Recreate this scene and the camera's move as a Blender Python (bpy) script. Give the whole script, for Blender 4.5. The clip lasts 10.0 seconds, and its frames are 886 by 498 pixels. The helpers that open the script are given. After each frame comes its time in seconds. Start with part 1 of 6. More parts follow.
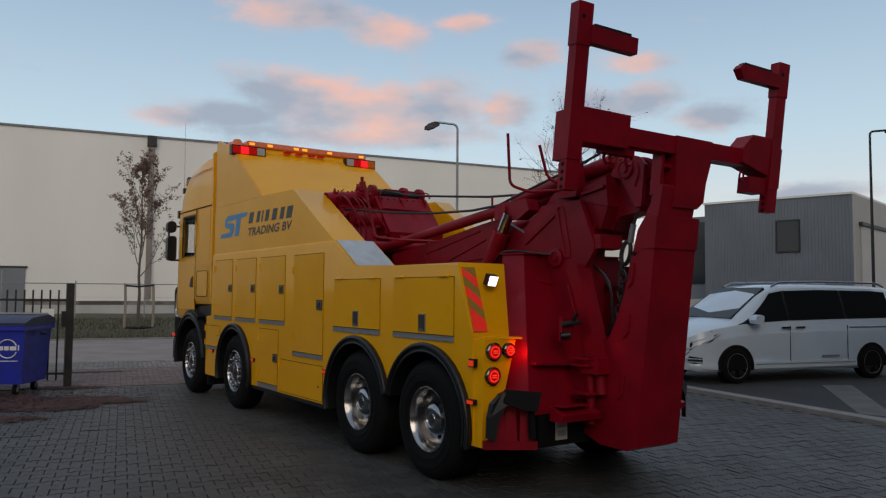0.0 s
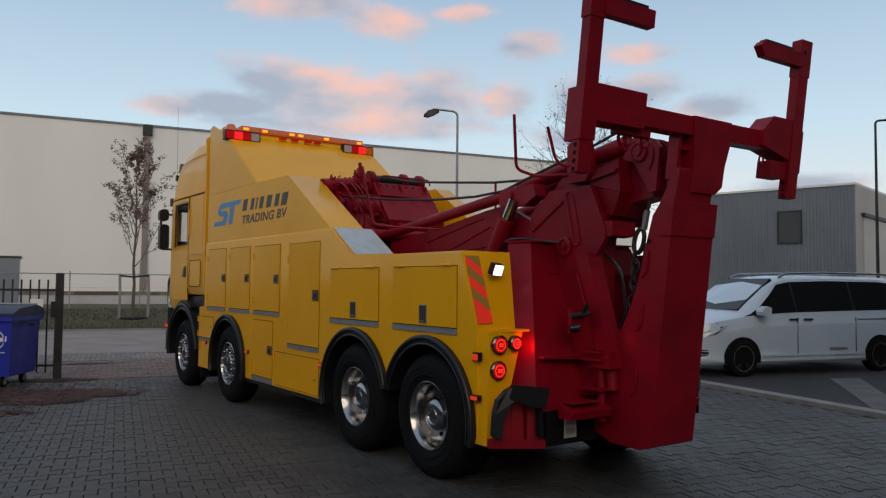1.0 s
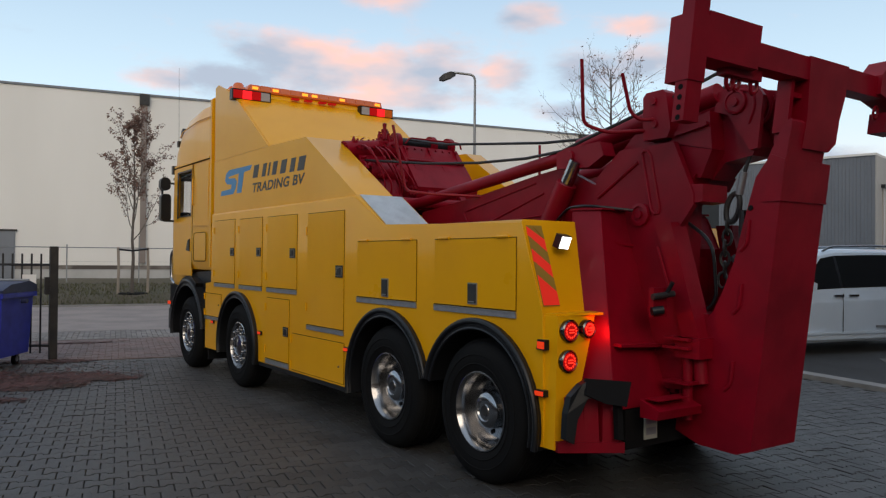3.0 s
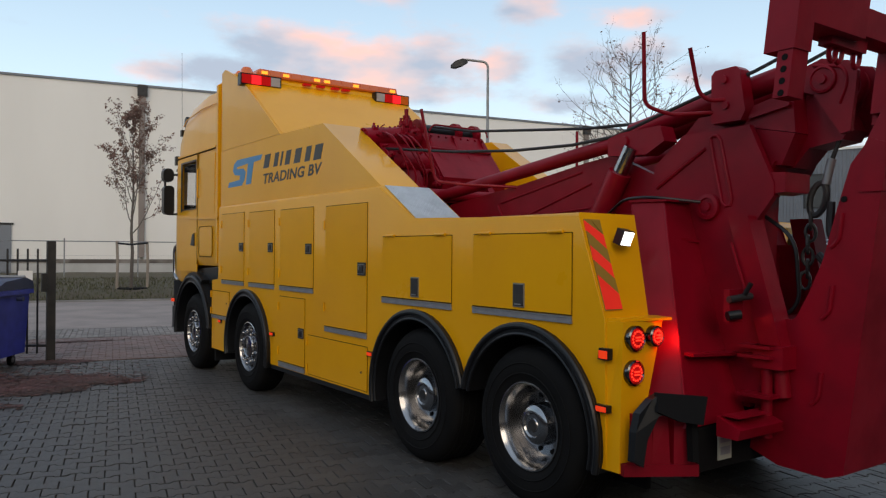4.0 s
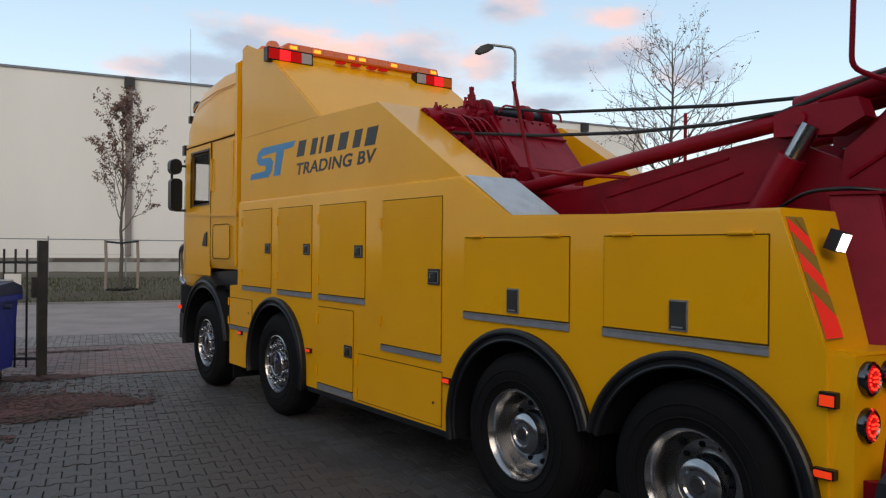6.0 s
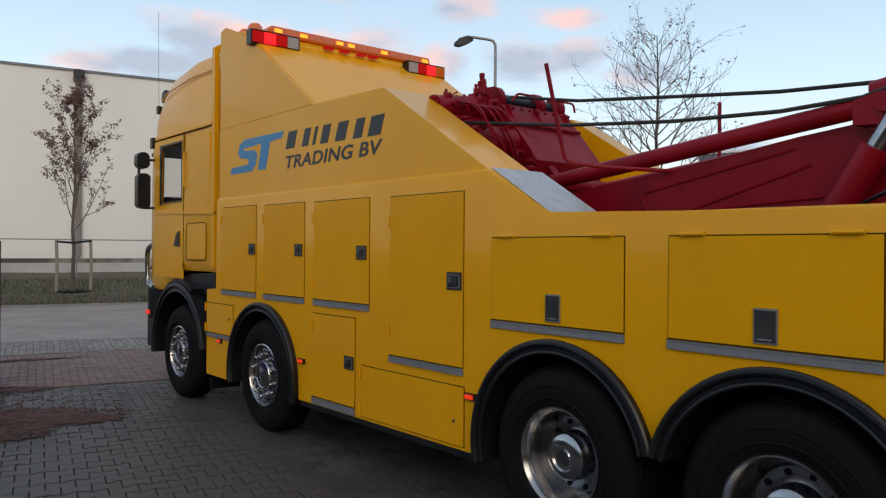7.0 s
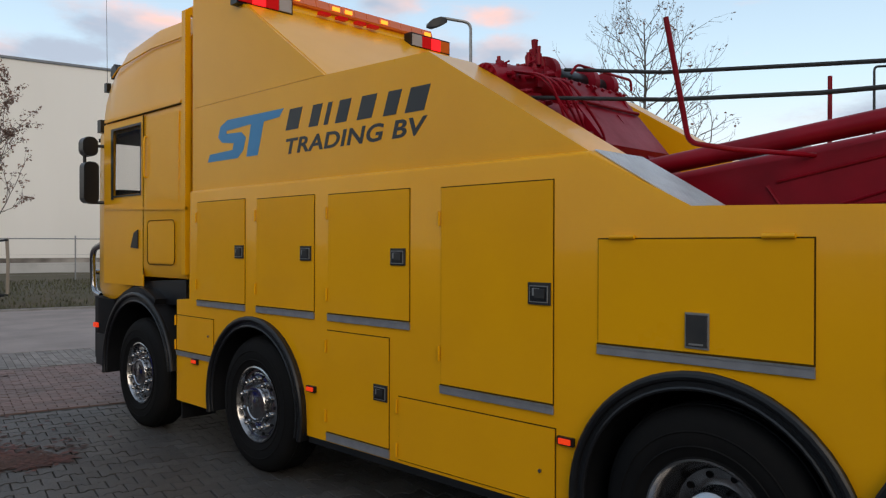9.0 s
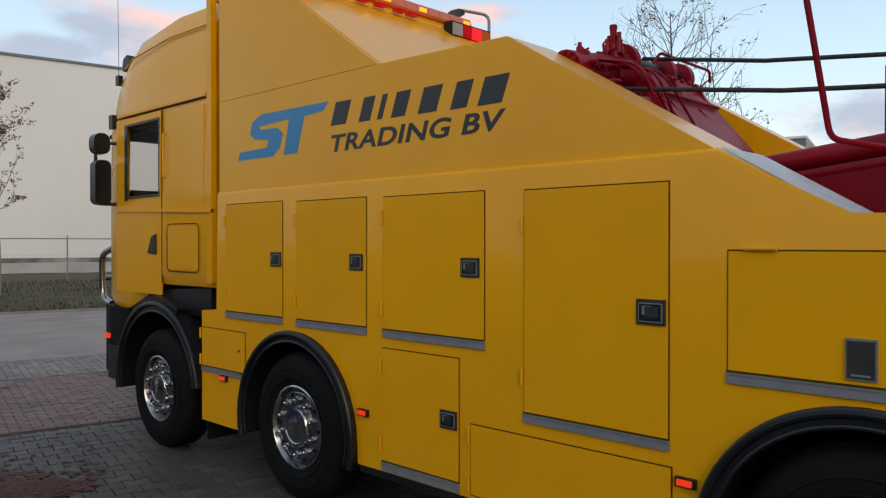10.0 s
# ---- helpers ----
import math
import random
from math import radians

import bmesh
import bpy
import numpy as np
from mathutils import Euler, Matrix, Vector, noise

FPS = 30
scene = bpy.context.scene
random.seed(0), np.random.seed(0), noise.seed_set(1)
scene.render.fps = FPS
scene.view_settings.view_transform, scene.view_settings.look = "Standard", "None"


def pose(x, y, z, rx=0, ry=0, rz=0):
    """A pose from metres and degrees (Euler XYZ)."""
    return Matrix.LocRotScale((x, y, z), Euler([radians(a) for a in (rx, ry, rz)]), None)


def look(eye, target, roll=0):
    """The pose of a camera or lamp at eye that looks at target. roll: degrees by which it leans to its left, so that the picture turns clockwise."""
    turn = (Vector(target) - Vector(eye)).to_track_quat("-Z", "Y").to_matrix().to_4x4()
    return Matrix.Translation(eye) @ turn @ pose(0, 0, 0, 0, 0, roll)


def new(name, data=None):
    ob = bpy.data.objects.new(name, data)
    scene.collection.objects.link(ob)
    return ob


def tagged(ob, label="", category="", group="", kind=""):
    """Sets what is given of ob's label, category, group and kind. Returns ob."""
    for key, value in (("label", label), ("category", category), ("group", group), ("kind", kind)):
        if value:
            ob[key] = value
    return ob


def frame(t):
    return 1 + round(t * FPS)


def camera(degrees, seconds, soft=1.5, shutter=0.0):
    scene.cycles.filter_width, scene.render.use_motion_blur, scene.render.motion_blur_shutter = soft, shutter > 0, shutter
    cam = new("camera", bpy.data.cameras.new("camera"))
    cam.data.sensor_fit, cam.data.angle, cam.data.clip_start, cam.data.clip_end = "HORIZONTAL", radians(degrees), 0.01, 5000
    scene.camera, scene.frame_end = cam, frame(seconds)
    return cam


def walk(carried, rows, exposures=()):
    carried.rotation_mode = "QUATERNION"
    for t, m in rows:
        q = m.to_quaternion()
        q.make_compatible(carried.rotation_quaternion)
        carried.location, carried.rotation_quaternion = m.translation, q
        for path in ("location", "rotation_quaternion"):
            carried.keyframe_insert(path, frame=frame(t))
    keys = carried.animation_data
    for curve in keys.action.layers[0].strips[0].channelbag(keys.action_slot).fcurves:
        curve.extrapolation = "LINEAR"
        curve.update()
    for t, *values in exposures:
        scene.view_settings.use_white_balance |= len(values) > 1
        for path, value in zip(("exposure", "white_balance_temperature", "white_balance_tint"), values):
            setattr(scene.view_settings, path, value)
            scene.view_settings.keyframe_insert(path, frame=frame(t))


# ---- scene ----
cam = camera(60.1, 10.0, soft=1.25)
PATH = [
    (0, (-5.204, -5.006, 1.651), (-4.068, -3.365, 1.769), 0.4),
    (0.5, (-5.131, -4.84, 1.645), (-3.99, -3.2, 1.753), 0.4),
    (1, (-5.028, -4.681, 1.64), (-3.886, -3.042, 1.735), 0.5),
    (1.5, (-4.97, -4.499, 1.624), (-3.827, -2.86, 1.698), 0.5),
    (2, (-4.913, -4.217, 1.648), (-3.768, -2.579, 1.703), 0.5),
    (2.5, (-4.858, -3.941, 1.637), (-3.712, -2.302, 1.677), 0.5),
    (4, (-4.72, -2.969, 1.68), (-3.568, -1.335, 1.687), 0.4),
    (4.5, (-4.657, -2.603, 1.679), (-3.503, -0.969, 1.684), 0.4),
    (5, (-4.635, -2.241, 1.678), (-3.481, -0.608, 1.681), 0.4),
    (5.5, (-4.645, -1.864, 1.699), (-3.479, -0.239, 1.702), 0.5),
    (7, (-4.665, -0.726, 1.73), (-3.385, 0.811, 1.731), 0.4),
    (7.5, (-4.607, -0.382, 1.735), (-3.255, 1.092, 1.735), 0.4),
    (8, (-4.586, -0.027, 1.745), (-3.197, 1.412, 1.744), 0.3),
    (8.5, (-4.602, 0.35, 1.778), (-3.195, 1.772, 1.773), 0.1),
    (9, (-4.556, 0.713, 1.771), (-3.134, 2.12, 1.763), 0.1),
    (9.5, (-4.553, 1.093, 1.805), (-3.117, 2.484, 1.795), 0.0),
    (10, (-4.528, 1.46, 1.837), (-3.085, 2.845, 1.823), -0.0),
]
EXPOSURES = [(0, -0.48), (1.0, -0.34), (2.5, -0.10), (4.5, -0.02), (10, 0.0)]
walk(cam, [(t, look(eye, target, roll)) for t, eye, target, roll in PATH], EXPOSURES)

# ---- world and sun ----
world = bpy.data.worlds.new("dusk_sky")
scene.world = world
world.use_nodes = True
wt = world.node_tree
wt.nodes.clear()


def wnode(kind):
    return wt.nodes.new(kind)


def wmath(op, a, b=None, c=None):
    n = wnode("ShaderNodeMath")
    n.operation = op
    for k, v in enumerate((a, b, c)):
        if v is None:
            continue
        if isinstance(v, (int, float)):
            n.inputs[k].default_value = v
        else:
            wt.links.new(v, n.inputs[k])
    return n.outputs[0]


def ramp(tree, fac, stops):
    n = tree.nodes.new("ShaderNodeValToRGB")
    while len(n.color_ramp.elements) < len(stops):
        n.color_ramp.elements.new(0.5)
    for e, (p, c) in zip(n.color_ramp.elements, stops):
        e.position, e.color = p, (*c, 1)
    tree.links.new(fac, n.inputs[0])
    return n.outputs[0]


def wmix(fac, a, b):
    n = wnode("ShaderNodeMix")
    n.data_type = "RGBA"
    for sock, v in ((n.inputs[0], fac), (n.inputs[6], a), (n.inputs[7], b)):
        if isinstance(v, (int, float)):
            sock.default_value = v
        elif isinstance(v, tuple):
            sock.default_value = (*v, 1)
        else:
            wt.links.new(v, sock)
    return n.outputs[2]


SUN_EL, SUN_AZ = radians(27), radians(212)
coord = wnode("ShaderNodeTexCoord").outputs["Generated"]
sep = wnode("ShaderNodeSeparateXYZ")
wt.links.new(coord, sep.inputs[0])
azimuth = wmath("ARCTAN2", sep.outputs[0], sep.outputs[1])
elevation = wmath("ARCSINE", sep.outputs[2])
nishita = wnode("ShaderNodeTexSky")
nishita.sky_type, nishita.sun_disc, nishita.sun_elevation, nishita.sun_rotation = "NISHITA", False, SUN_EL, SUN_AZ
nish = wnode("ShaderNodeMix")
nish.data_type, nish.blend_type = "RGBA", "MULTIPLY"
nish.inputs[0].default_value = 1
wt.links.new(nishita.outputs[0], nish.inputs[6])
nish.inputs[7].default_value = (0.1, 0.1, 0.1, 1)
dusk = ramp(wt, elevation, [(0.0, (0.86, 0.76, 0.66)), (0.07, (0.80, 0.80, 0.77)), (0.2, (0.58, 0.74, 0.84)),
                            (0.38, (0.37, 0.51, 0.67)), (0.8, (0.40, 0.47, 0.56))])
half_sky = wmix(0.15, dusk, nish.outputs[2])
# the afterglow low over the horizon on the sun's side
side = wmath("ADD", wmath("MULTIPLY", sep.outputs[0], math.sin(SUN_AZ)), wmath("MULTIPLY", sep.outputs[1], math.cos(SUN_AZ)))
low = wmath("EXPONENT", wmath("MULTIPLY", wmath("ABSOLUTE", elevation), -3.0))
glow = wmath("MULTIPLY", wmath("POWER", wmath("MAXIMUM", side, 0.0), 2.0), low)
base_sky = wmix(wmath("MULTIPLY", glow, 0.35), half_sky, (1.05, 0.92, 0.74))

# clouds: soft ellipses (azimuth, elevation, half width, half height), broken up by noise
CLOUDS = [
    (0.50, 0.230, 0.20, 0.045), (0.61, 0.248, 0.065, 0.040), (0.41, 0.258, 0.10, 0.032), (0.262, 0.216, 0.045, 0.014), (0.33, 0.225, 0.08, 0.02),
    (0.42, 0.352, 0.09, 0.024), (0.525, 0.335, 0.06, 0.022), (0.63, 0.345, 0.04, 0.014), (0.72, 0.309, 0.045, 0.018), (0.858, 0.292, 0.055, 0.018),
    (0.80, 0.239, 0.07, 0.03), (0.86, 0.245, 0.05, 0.025), (0.69, 0.24, 0.05, 0.03), (0.946, 0.217, 0.06, 0.018),
    (0.50, 0.205, 0.20, 0.02), (0.77, 0.19, 0.05, 0.015), (1.31, 0.144, 0.08, 0.03), (1.05, 0.12, 0.10, 0.015),
    (0.2, 0.55, 0.2, 0.06), (1.3, 0.45, 0.25, 0.05), (-0.3, 0.3, 0.3, 0.05),
    (-1.2, 0.25, 0.25, 0.03), (2.2, 0.3, 0.4, 0.06), (3.0, 0.35, 0.3, 0.04), (-2.2, 0.42, 0.3, 0.04),
]
cover = None
for az, el, w, h in CLOUDS:
    du = wmath("MULTIPLY", wmath("SUBTRACT", azimuth, az), 1 / w)
    dv = wmath("MULTIPLY", wmath("SUBTRACT", elevation, el), 1 / h)
    d2 = wmath("ADD", wmath("MULTIPLY", du, du), wmath("MULTIPLY", dv, dv))
    blob = wmath("EXPONENT", wmath("MULTIPLY", d2, -1.0))
    cover = blob if cover is None else wmath("MAXIMUM", cover, blob)
flat = wnode("ShaderNodeCombineXYZ")
wt.links.new(azimuth, flat.inputs[0])
wt.links.new(wmath("MULTIPLY", elevation, 2.2), flat.inputs[1])
puff = wnode("ShaderNodeTexNoise")
puff.inputs["Scale"].default_value, puff.inputs["Detail"].default_value, puff.inputs["Roughness"].default_value = 10.0, 7.0, 0.62
wt.links.new(flat.outputs[0], puff.inputs["Vector"])
tint = wnode("ShaderNodeTexNoise")
tint.inputs["Scale"].default_value, tint.inputs["Detail"].default_value = 7.0, 4.0
wt.links.new(flat.outputs[0], tint.inputs["Vector"])
density = wmath("ADD", cover, wmath("MULTIPLY", wmath("SUBTRACT", puff.outputs[0], 0.5), 1.6))
edge = wnode("ShaderNodeMapRange")
edge.interpolation_type = "SMOOTHSTEP"
edge.inputs[1].default_value, edge.inputs[2].default_value = 0.18, 0.92
edge.inputs[4].default_value = 0.85
wt.links.new(density, edge.inputs[0])
cloud_colour = ramp(wt, wmath("ADD", tint.outputs[0], wmath("MULTIPLY", wmath("SUBTRACT", elevation, 0.25), 0.7)), [(0.38, (0.36, 0.40, 0.49)), (0.50, (0.58, 0.49, 0.51)), (0.64, (0.92, 0.53, 0.43))])
sky_colour = wmix(edge.outputs[0], base_sky, cloud_colour)
back = wnode("ShaderNodeBackground")
back.inputs[1].default_value = 1.35
wt.links.new(sky_colour, back.inputs[0])
wt.links.new(back.outputs[0], wnode("ShaderNodeOutputWorld").inputs[0])

sun = new("sun", bpy.data.lights.new("sun", "SUN"))
sun.data.energy, sun.data.angle, sun.data.color = 0.85, radians(35), (1.0, 0.78, 0.53)
sun_from = Vector((math.sin(SUN_AZ) * math.cos(SUN_EL), math.cos(SUN_AZ) * math.cos(SUN_EL), math.sin(SUN_EL)))
sun.matrix_world = look(sun_from * 30, (0, 0, 0))


tail_glow = new("tail_lamp_glow", bpy.data.lights.new("tail_lamp_glow", "POINT"))
tail_glow.data.energy, tail_glow.data.color, tail_glow.data.shadow_soft_size = 1.4, (1.0, 0.03, 0.02), 0.04
tail_glow.location = (-0.880, 0.04, 1.175)

# ---- materials ----
def material(name, colour, rough=0.5, metal=0.0, second=None, scale=6.0, amount=0.5, bump=0.0, bump_scale=60.0, coat=0.0,
             emit=0.0, stretch=(1, 1, 1), island=0.0, rough_vary=0.1, fine=0.0, spec=0.5):
    """A surface: base colour broken up by large stains towards `second`, fine grain, uneven gloss and relief."""
    m = bpy.data.materials.new(name)
    m.use_nodes = True
    t = m.node_tree
    p = t.nodes["Principled BSDF"]
    p.inputs["Roughness"].default_value, p.inputs["Metallic"].default_value = rough, metal
    p.inputs["Base Color"].default_value = (*colour, 1)
    p.inputs["Coat Weight"].default_value = coat
    p.inputs["Specular IOR Level"].default_value = spec
    p.inputs["Coat Roughness"].default_value = 0.08
    tc = t.nodes.new("ShaderNodeTexCoord")
    mp = t.nodes.new("ShaderNodeMapping")
    mp.inputs["Scale"].default_value = stretch
    t.links.new(tc.outputs["Object"], mp.inputs[0])
    n1 = t.nodes.new("ShaderNodeTexNoise")
    n1.inputs["Scale"].default_value, n1.inputs["Detail"].default_value = scale, 5.0
    t.links.new(mp.outputs[0], n1.inputs["Vector"])
    col = None
    if second:
        mr = t.nodes.new("ShaderNodeMapRange")
        mr.inputs[1].default_value, mr.inputs[2].default_value, mr.inputs[4].default_value = 0.38, 0.68, amount
        t.links.new(n1.outputs[0], mr.inputs[0])
        mx = t.nodes.new("ShaderNodeMix")
        mx.data_type = "RGBA"
        mx.inputs[6].default_value, mx.inputs[7].default_value = (*colour, 1), (*second, 1)
        t.links.new(mr.outputs[0], mx.inputs[0])
        col = mx.outputs[2]
    if fine or island:
        hs = t.nodes.new("ShaderNodeHueSaturation")
        if col:
            t.links.new(col, hs.inputs["Color"])
        else:
            hs.inputs["Color"].default_value = (*colour, 1)
        if island:
            src = t.nodes.new("ShaderNodeNewGeometry").outputs["Random Per Island"]
            width = island
        else:
            nf = t.nodes.new("ShaderNodeTexNoise")
            nf.inputs["Scale"].default_value, nf.inputs["Detail"].default_value = 180.0, 2.0
            t.links.new(tc.outputs["Object"], nf.inputs["Vector"])
            src, width = nf.outputs[0], fine
        vr = t.nodes.new("ShaderNodeMapRange")
        vr.inputs[3].default_value, vr.inputs[4].default_value = 1 - width, 1 + width
        t.links.new(src, vr.inputs[0])
        t.links.new(vr.outputs[0], hs.inputs["Value"])
        col = hs.outputs[0]
    if col:
        t.links.new(col, p.inputs["Base Color"])
    if rough_vary:
        rr = t.nodes.new("ShaderNodeMapRange")
        rr.inputs[3].default_value, rr.inputs[4].default_value = max(0.02, rough - rough_vary), min(1, rough + rough_vary)
        t.links.new(n1.outputs[0], rr.inputs[0])
        t.links.new(rr.outputs[0], p.inputs["Roughness"])
    if bump:
        nb = t.nodes.new("ShaderNodeTexNoise")
        nb.inputs["Scale"].default_value, nb.inputs["Detail"].default_value = bump_scale, 3.0
        t.links.new(mp.outputs[0], nb.inputs["Vector"])
        bp = t.nodes.new("ShaderNodeBump")
        bp.inputs["Strength"].default_value, bp.inputs["Distance"].default_value = bump, 0.01
        t.links.new(nb.outputs[0], bp.inputs["Height"])
        t.links.new(bp.outputs[0], p.inputs["Normal"])
    if emit:
        p.inputs["Emission Color"].default_value = (*colour, 1)
        p.inputs["Emission Strength"].default_value = emit
    return m


def glass(name, colour, rough=0.02, alpha=0.35):
    """Tinted pane: a glossy coat over a partly transparent, tinted sheet."""
    m = bpy.data.materials.new(name)
    m.use_nodes = True
    t = m.node_tree
    p = t.nodes["Principled BSDF"]
    p.inputs["Base Color"].default_value = (*colour, 1)
    p.inputs["Roughness"].default_value = rough
    p.inputs["Alpha"].default_value = alpha
    return m


YELLOW = material("yellow_paint", (0.82, 0.385, 0.003), 0.30, second=(0.75, 0.34, 0.004), scale=1.3, amount=0.6, coat=0.24, bump=0.035, bump_scale=3.5, rough_vary=0.07, spec=0.16)
RED = material("red_paint", (0.235, 0.0015, 0.012), 0.46, second=(0.15, 0.001, 0.008), scale=3, amount=0.8, coat=0.04, bump=0.12, bump_scale=14, rough_vary=0.2, spec=0.2)
TYRE = material("tyre_rubber", (0.005, 0.005, 0.0055), 0.75, second=(0.010, 0.0095, 0.009), scale=5, bump=0.15, bump_scale=40, spec=0.15)
RUBBER = material("black_plastic", (0.006, 0.007, 0.009), 0.38, second=(0.012, 0.012, 0.014), scale=4, bump=0.05, bump_scale=60, spec=0.45)
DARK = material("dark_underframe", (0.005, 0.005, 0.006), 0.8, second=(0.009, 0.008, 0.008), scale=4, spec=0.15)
CHROME = material("polished_steel", (0.42, 0.42, 0.43), 0.20, 1.0, second=(0.20, 0.20, 0.20), scale=9, amount=0.6, rough_vary=0.09)
STEEL = material("brushed_aluminium_strip", (0.30, 0.30, 0.32), 0.45, 0.4, second=(0.20, 0.20, 0.21), scale=12, rough_vary=0.12)
BRIGHT = material("bright_latch_metal", (0.34, 0.34, 0.34), 0.35, 0.5, second=(0.2, 0.2, 0.2), scale=30)
CHEQUER = material("chequer_plate_aluminium", (0.62, 0.64, 0.66), 0.38, 0.6, second=(0.45, 0.46, 0.48), scale=8)
GROOVE = material("panel_gap", (0.065, 0.035, 0.004), 0.8, spec=0.1)
LAMP_RED = material("lit_red_lens", (1.0, 0.02, 0.025), 0.2, emit=0.9, rough_vary=0)
LAMP_HOT = material("lit_red_core", (1.0, 0.04, 0.018), 0.3, emit=1.5, rough_vary=0, spec=0.1)
RED_LENS = material("red_lens", (0.50, 0.008, 0.008), 0.2, emit=0.3, rough_vary=0, spec=0.3)
LAMP_AMBER = material("lit_amber_lens", (1.0, 0.34, 0.03), 0.2, emit=1.5, rough_vary=0)
AMBER_LENS = material("amber_lens", (0.50, 0.10, 0.012), 0.15, emit=0.24, coat=0.6, rough_vary=0)
LAMP_SIDE = material("lit_side_lens", (0.9, 0.05, 0.010), 0.25, emit=0.5, rough_vary=0, spec=0.3)
RIM = material("dark_chrome_ring", (0.16, 0.155, 0.155), 0.2, 1.0, second=(0.05, 0.05, 0.05), scale=20, amount=0.8)
BAND = material("worn_paved_band", (0.13, 0.125, 0.12), 0.8, second=(0.09, 0.088, 0.085), scale=2, amount=0.9, fine=0.3)
CLEAR_LENS = material("clear_lens", (0.45, 0.42, 0.42), 0.12, coat=0.6, rough_vary=0)
LAMP_WHITE = material("lit_work_lamp", (1.0, 0.97, 0.92), 0.2, emit=3.2, rough_vary=0)
# slight emission brightens the red board stripes, which are no lamps
STRIPE_RED = material("self_lit_reflective_red", (0.95, 0.035, 0.02), 0.4, emit=0.18, rough_vary=0.05)
STRIPE_OLIVE = material("reflective_olive", (0.33, 0.20, 0.03), 0.45)
BLACK_TEXT = material("black_lettering", (0.014, 0.013, 0.013), 0.4)
BLUE_TEXT = material("blue_lettering", (0.03, 0.22, 0.46), 0.4)
ROPE = material("steel_rope", (0.035, 0.037, 0.038), 0.6, 0.4, bump=0.6, bump_scale=300)
GLASS = glass("cab_glass", (0.03, 0.035, 0.035), 0.02, 0.07)
PLATE = material("pale_plate", (0.42, 0.42, 0.36), 0.5)
PAVER = material("grey_paver", (0.055, 0.053, 0.052), 0.55, second=(0.034, 0.033, 0.032), scale=0.9, amount=0.7, island=0.26, bump=0.35, bump_scale=120)
PAVER_RED = material("red_paver", (0.155, 0.098, 0.088), 0.7, second=(0.13, 0.10, 0.092), scale=1.4, amount=0.8, island=0.25, bump=0.3, bump_scale=120)
PAVER_PALE = material("pale_paver", (0.20, 0.178, 0.165), 0.75, second=(0.155, 0.14, 0.13), scale=1.4, amount=0.8, island=0.2, bump=0.3, bump_scale=120)
JOINT = material("joint_sand", (0.022, 0.021, 0.019), 0.95, second=(0.016, 0.018, 0.012), scale=2, fine=0.3)
ROAD = material("worn_street_paving", (0.29, 0.24, 0.22), 0.8, second=(0.21, 0.18, 0.168), scale=0.9, amount=0.9, fine=0.3, bump=0.4, bump_scale=150)
ASPHALT = material("worn_asphalt", (0.030, 0.029, 0.030), 0.85, second=(0.022, 0.021, 0.022), scale=0.5, amount=0.9, fine=0.35, bump=0.4, bump_scale=150)
GRASS = material("winter_grass", (0.062, 0.056, 0.030), 0.9, second=(0.10, 0.075, 0.05), scale=1.5, amount=0.9, fine=0.5)
KERB = material("kerb_concrete", (0.26, 0.25, 0.24), 0.85, second=(0.18, 0.175, 0.165), scale=3, amount=0.8, bump=0.3)
LEAF = material("fallen_leaf", (0.090, 0.033, 0.028), 0.8, second=(0.05, 0.026, 0.018), scale=2, amount=0.9, island=0.5)
HALL = material("pale_cladding", (0.84, 0.81, 0.76), 0.7, second=(0.78, 0.75, 0.70), scale=0.25, amount=0.8, stretch=(1, 1, 0.25))
PLINTH = material("plinth_concrete", (0.52, 0.51, 0.49), 0.85, second=(0.40, 0.39, 0.37), scale=0.8, amount=0.9)
GREY_CLAD = material("grey_ribbed_cladding", (0.20, 0.215, 0.24), 0.6, 0.1, second=(0.165, 0.178, 0.20), scale=0.4, amount=0.7)
DARK_METAL = material("dark_painted_metal", (0.026, 0.026, 0.028), 0.55, 0.3, second=(0.06, 0.055, 0.05), scale=7, amount=0.6)
GALV = material("galvanised_steel", (0.30, 0.31, 0.32), 0.5, 0.6, second=(0.22, 0.22, 0.22), scale=6)
WINDOW = material("dark_window", (0.03, 0.036, 0.042), 0.1, coat=0.0, rough_vary=0.02, spec=0.35)
BARK = material("grey_bark", (0.12, 0.10, 0.085), 0.9, second=(0.07, 0.06, 0.05), scale=8, bump=0.5)
DRY_LEAF = material("dry_leaf", (0.16, 0.085, 0.06), 0.8, island=0.4)
STAKE = material("weathered_stake", (0.30, 0.25, 0.20), 0.85, second=(0.2, 0.17, 0.14), scale=6, stretch=(1, 1, 0.2))


# ---- mesh tools ----
def obj(name, bm, mat, parent=None, label="", smooth=False):
    me = bpy.data.meshes.new(name)
    bmesh.ops.recalc_face_normals(bm, faces=bm.faces)
    bm.to_mesh(me)
    bm.free()
    for m in (mat if isinstance(mat, (list, tuple)) else (mat,)):
        me.materials.append(m)
    if smooth:
        for f in me.polygons:
            f.use_smooth = True
        me.set_sharp_from_angle(angle=radians(35))
    ob = new(name, me)
    if parent is not None:
        ob.parent = parent
        ob.matrix_parent_inverse = parent.matrix_world.inverted() if parent.type == "EMPTY" else Matrix()
    if label:
        ob["label"] = label
    return ob


def part(name, bm, mat, parent, label="", smooth=False):
    return obj(name, bm, mat, parent, label, smooth)


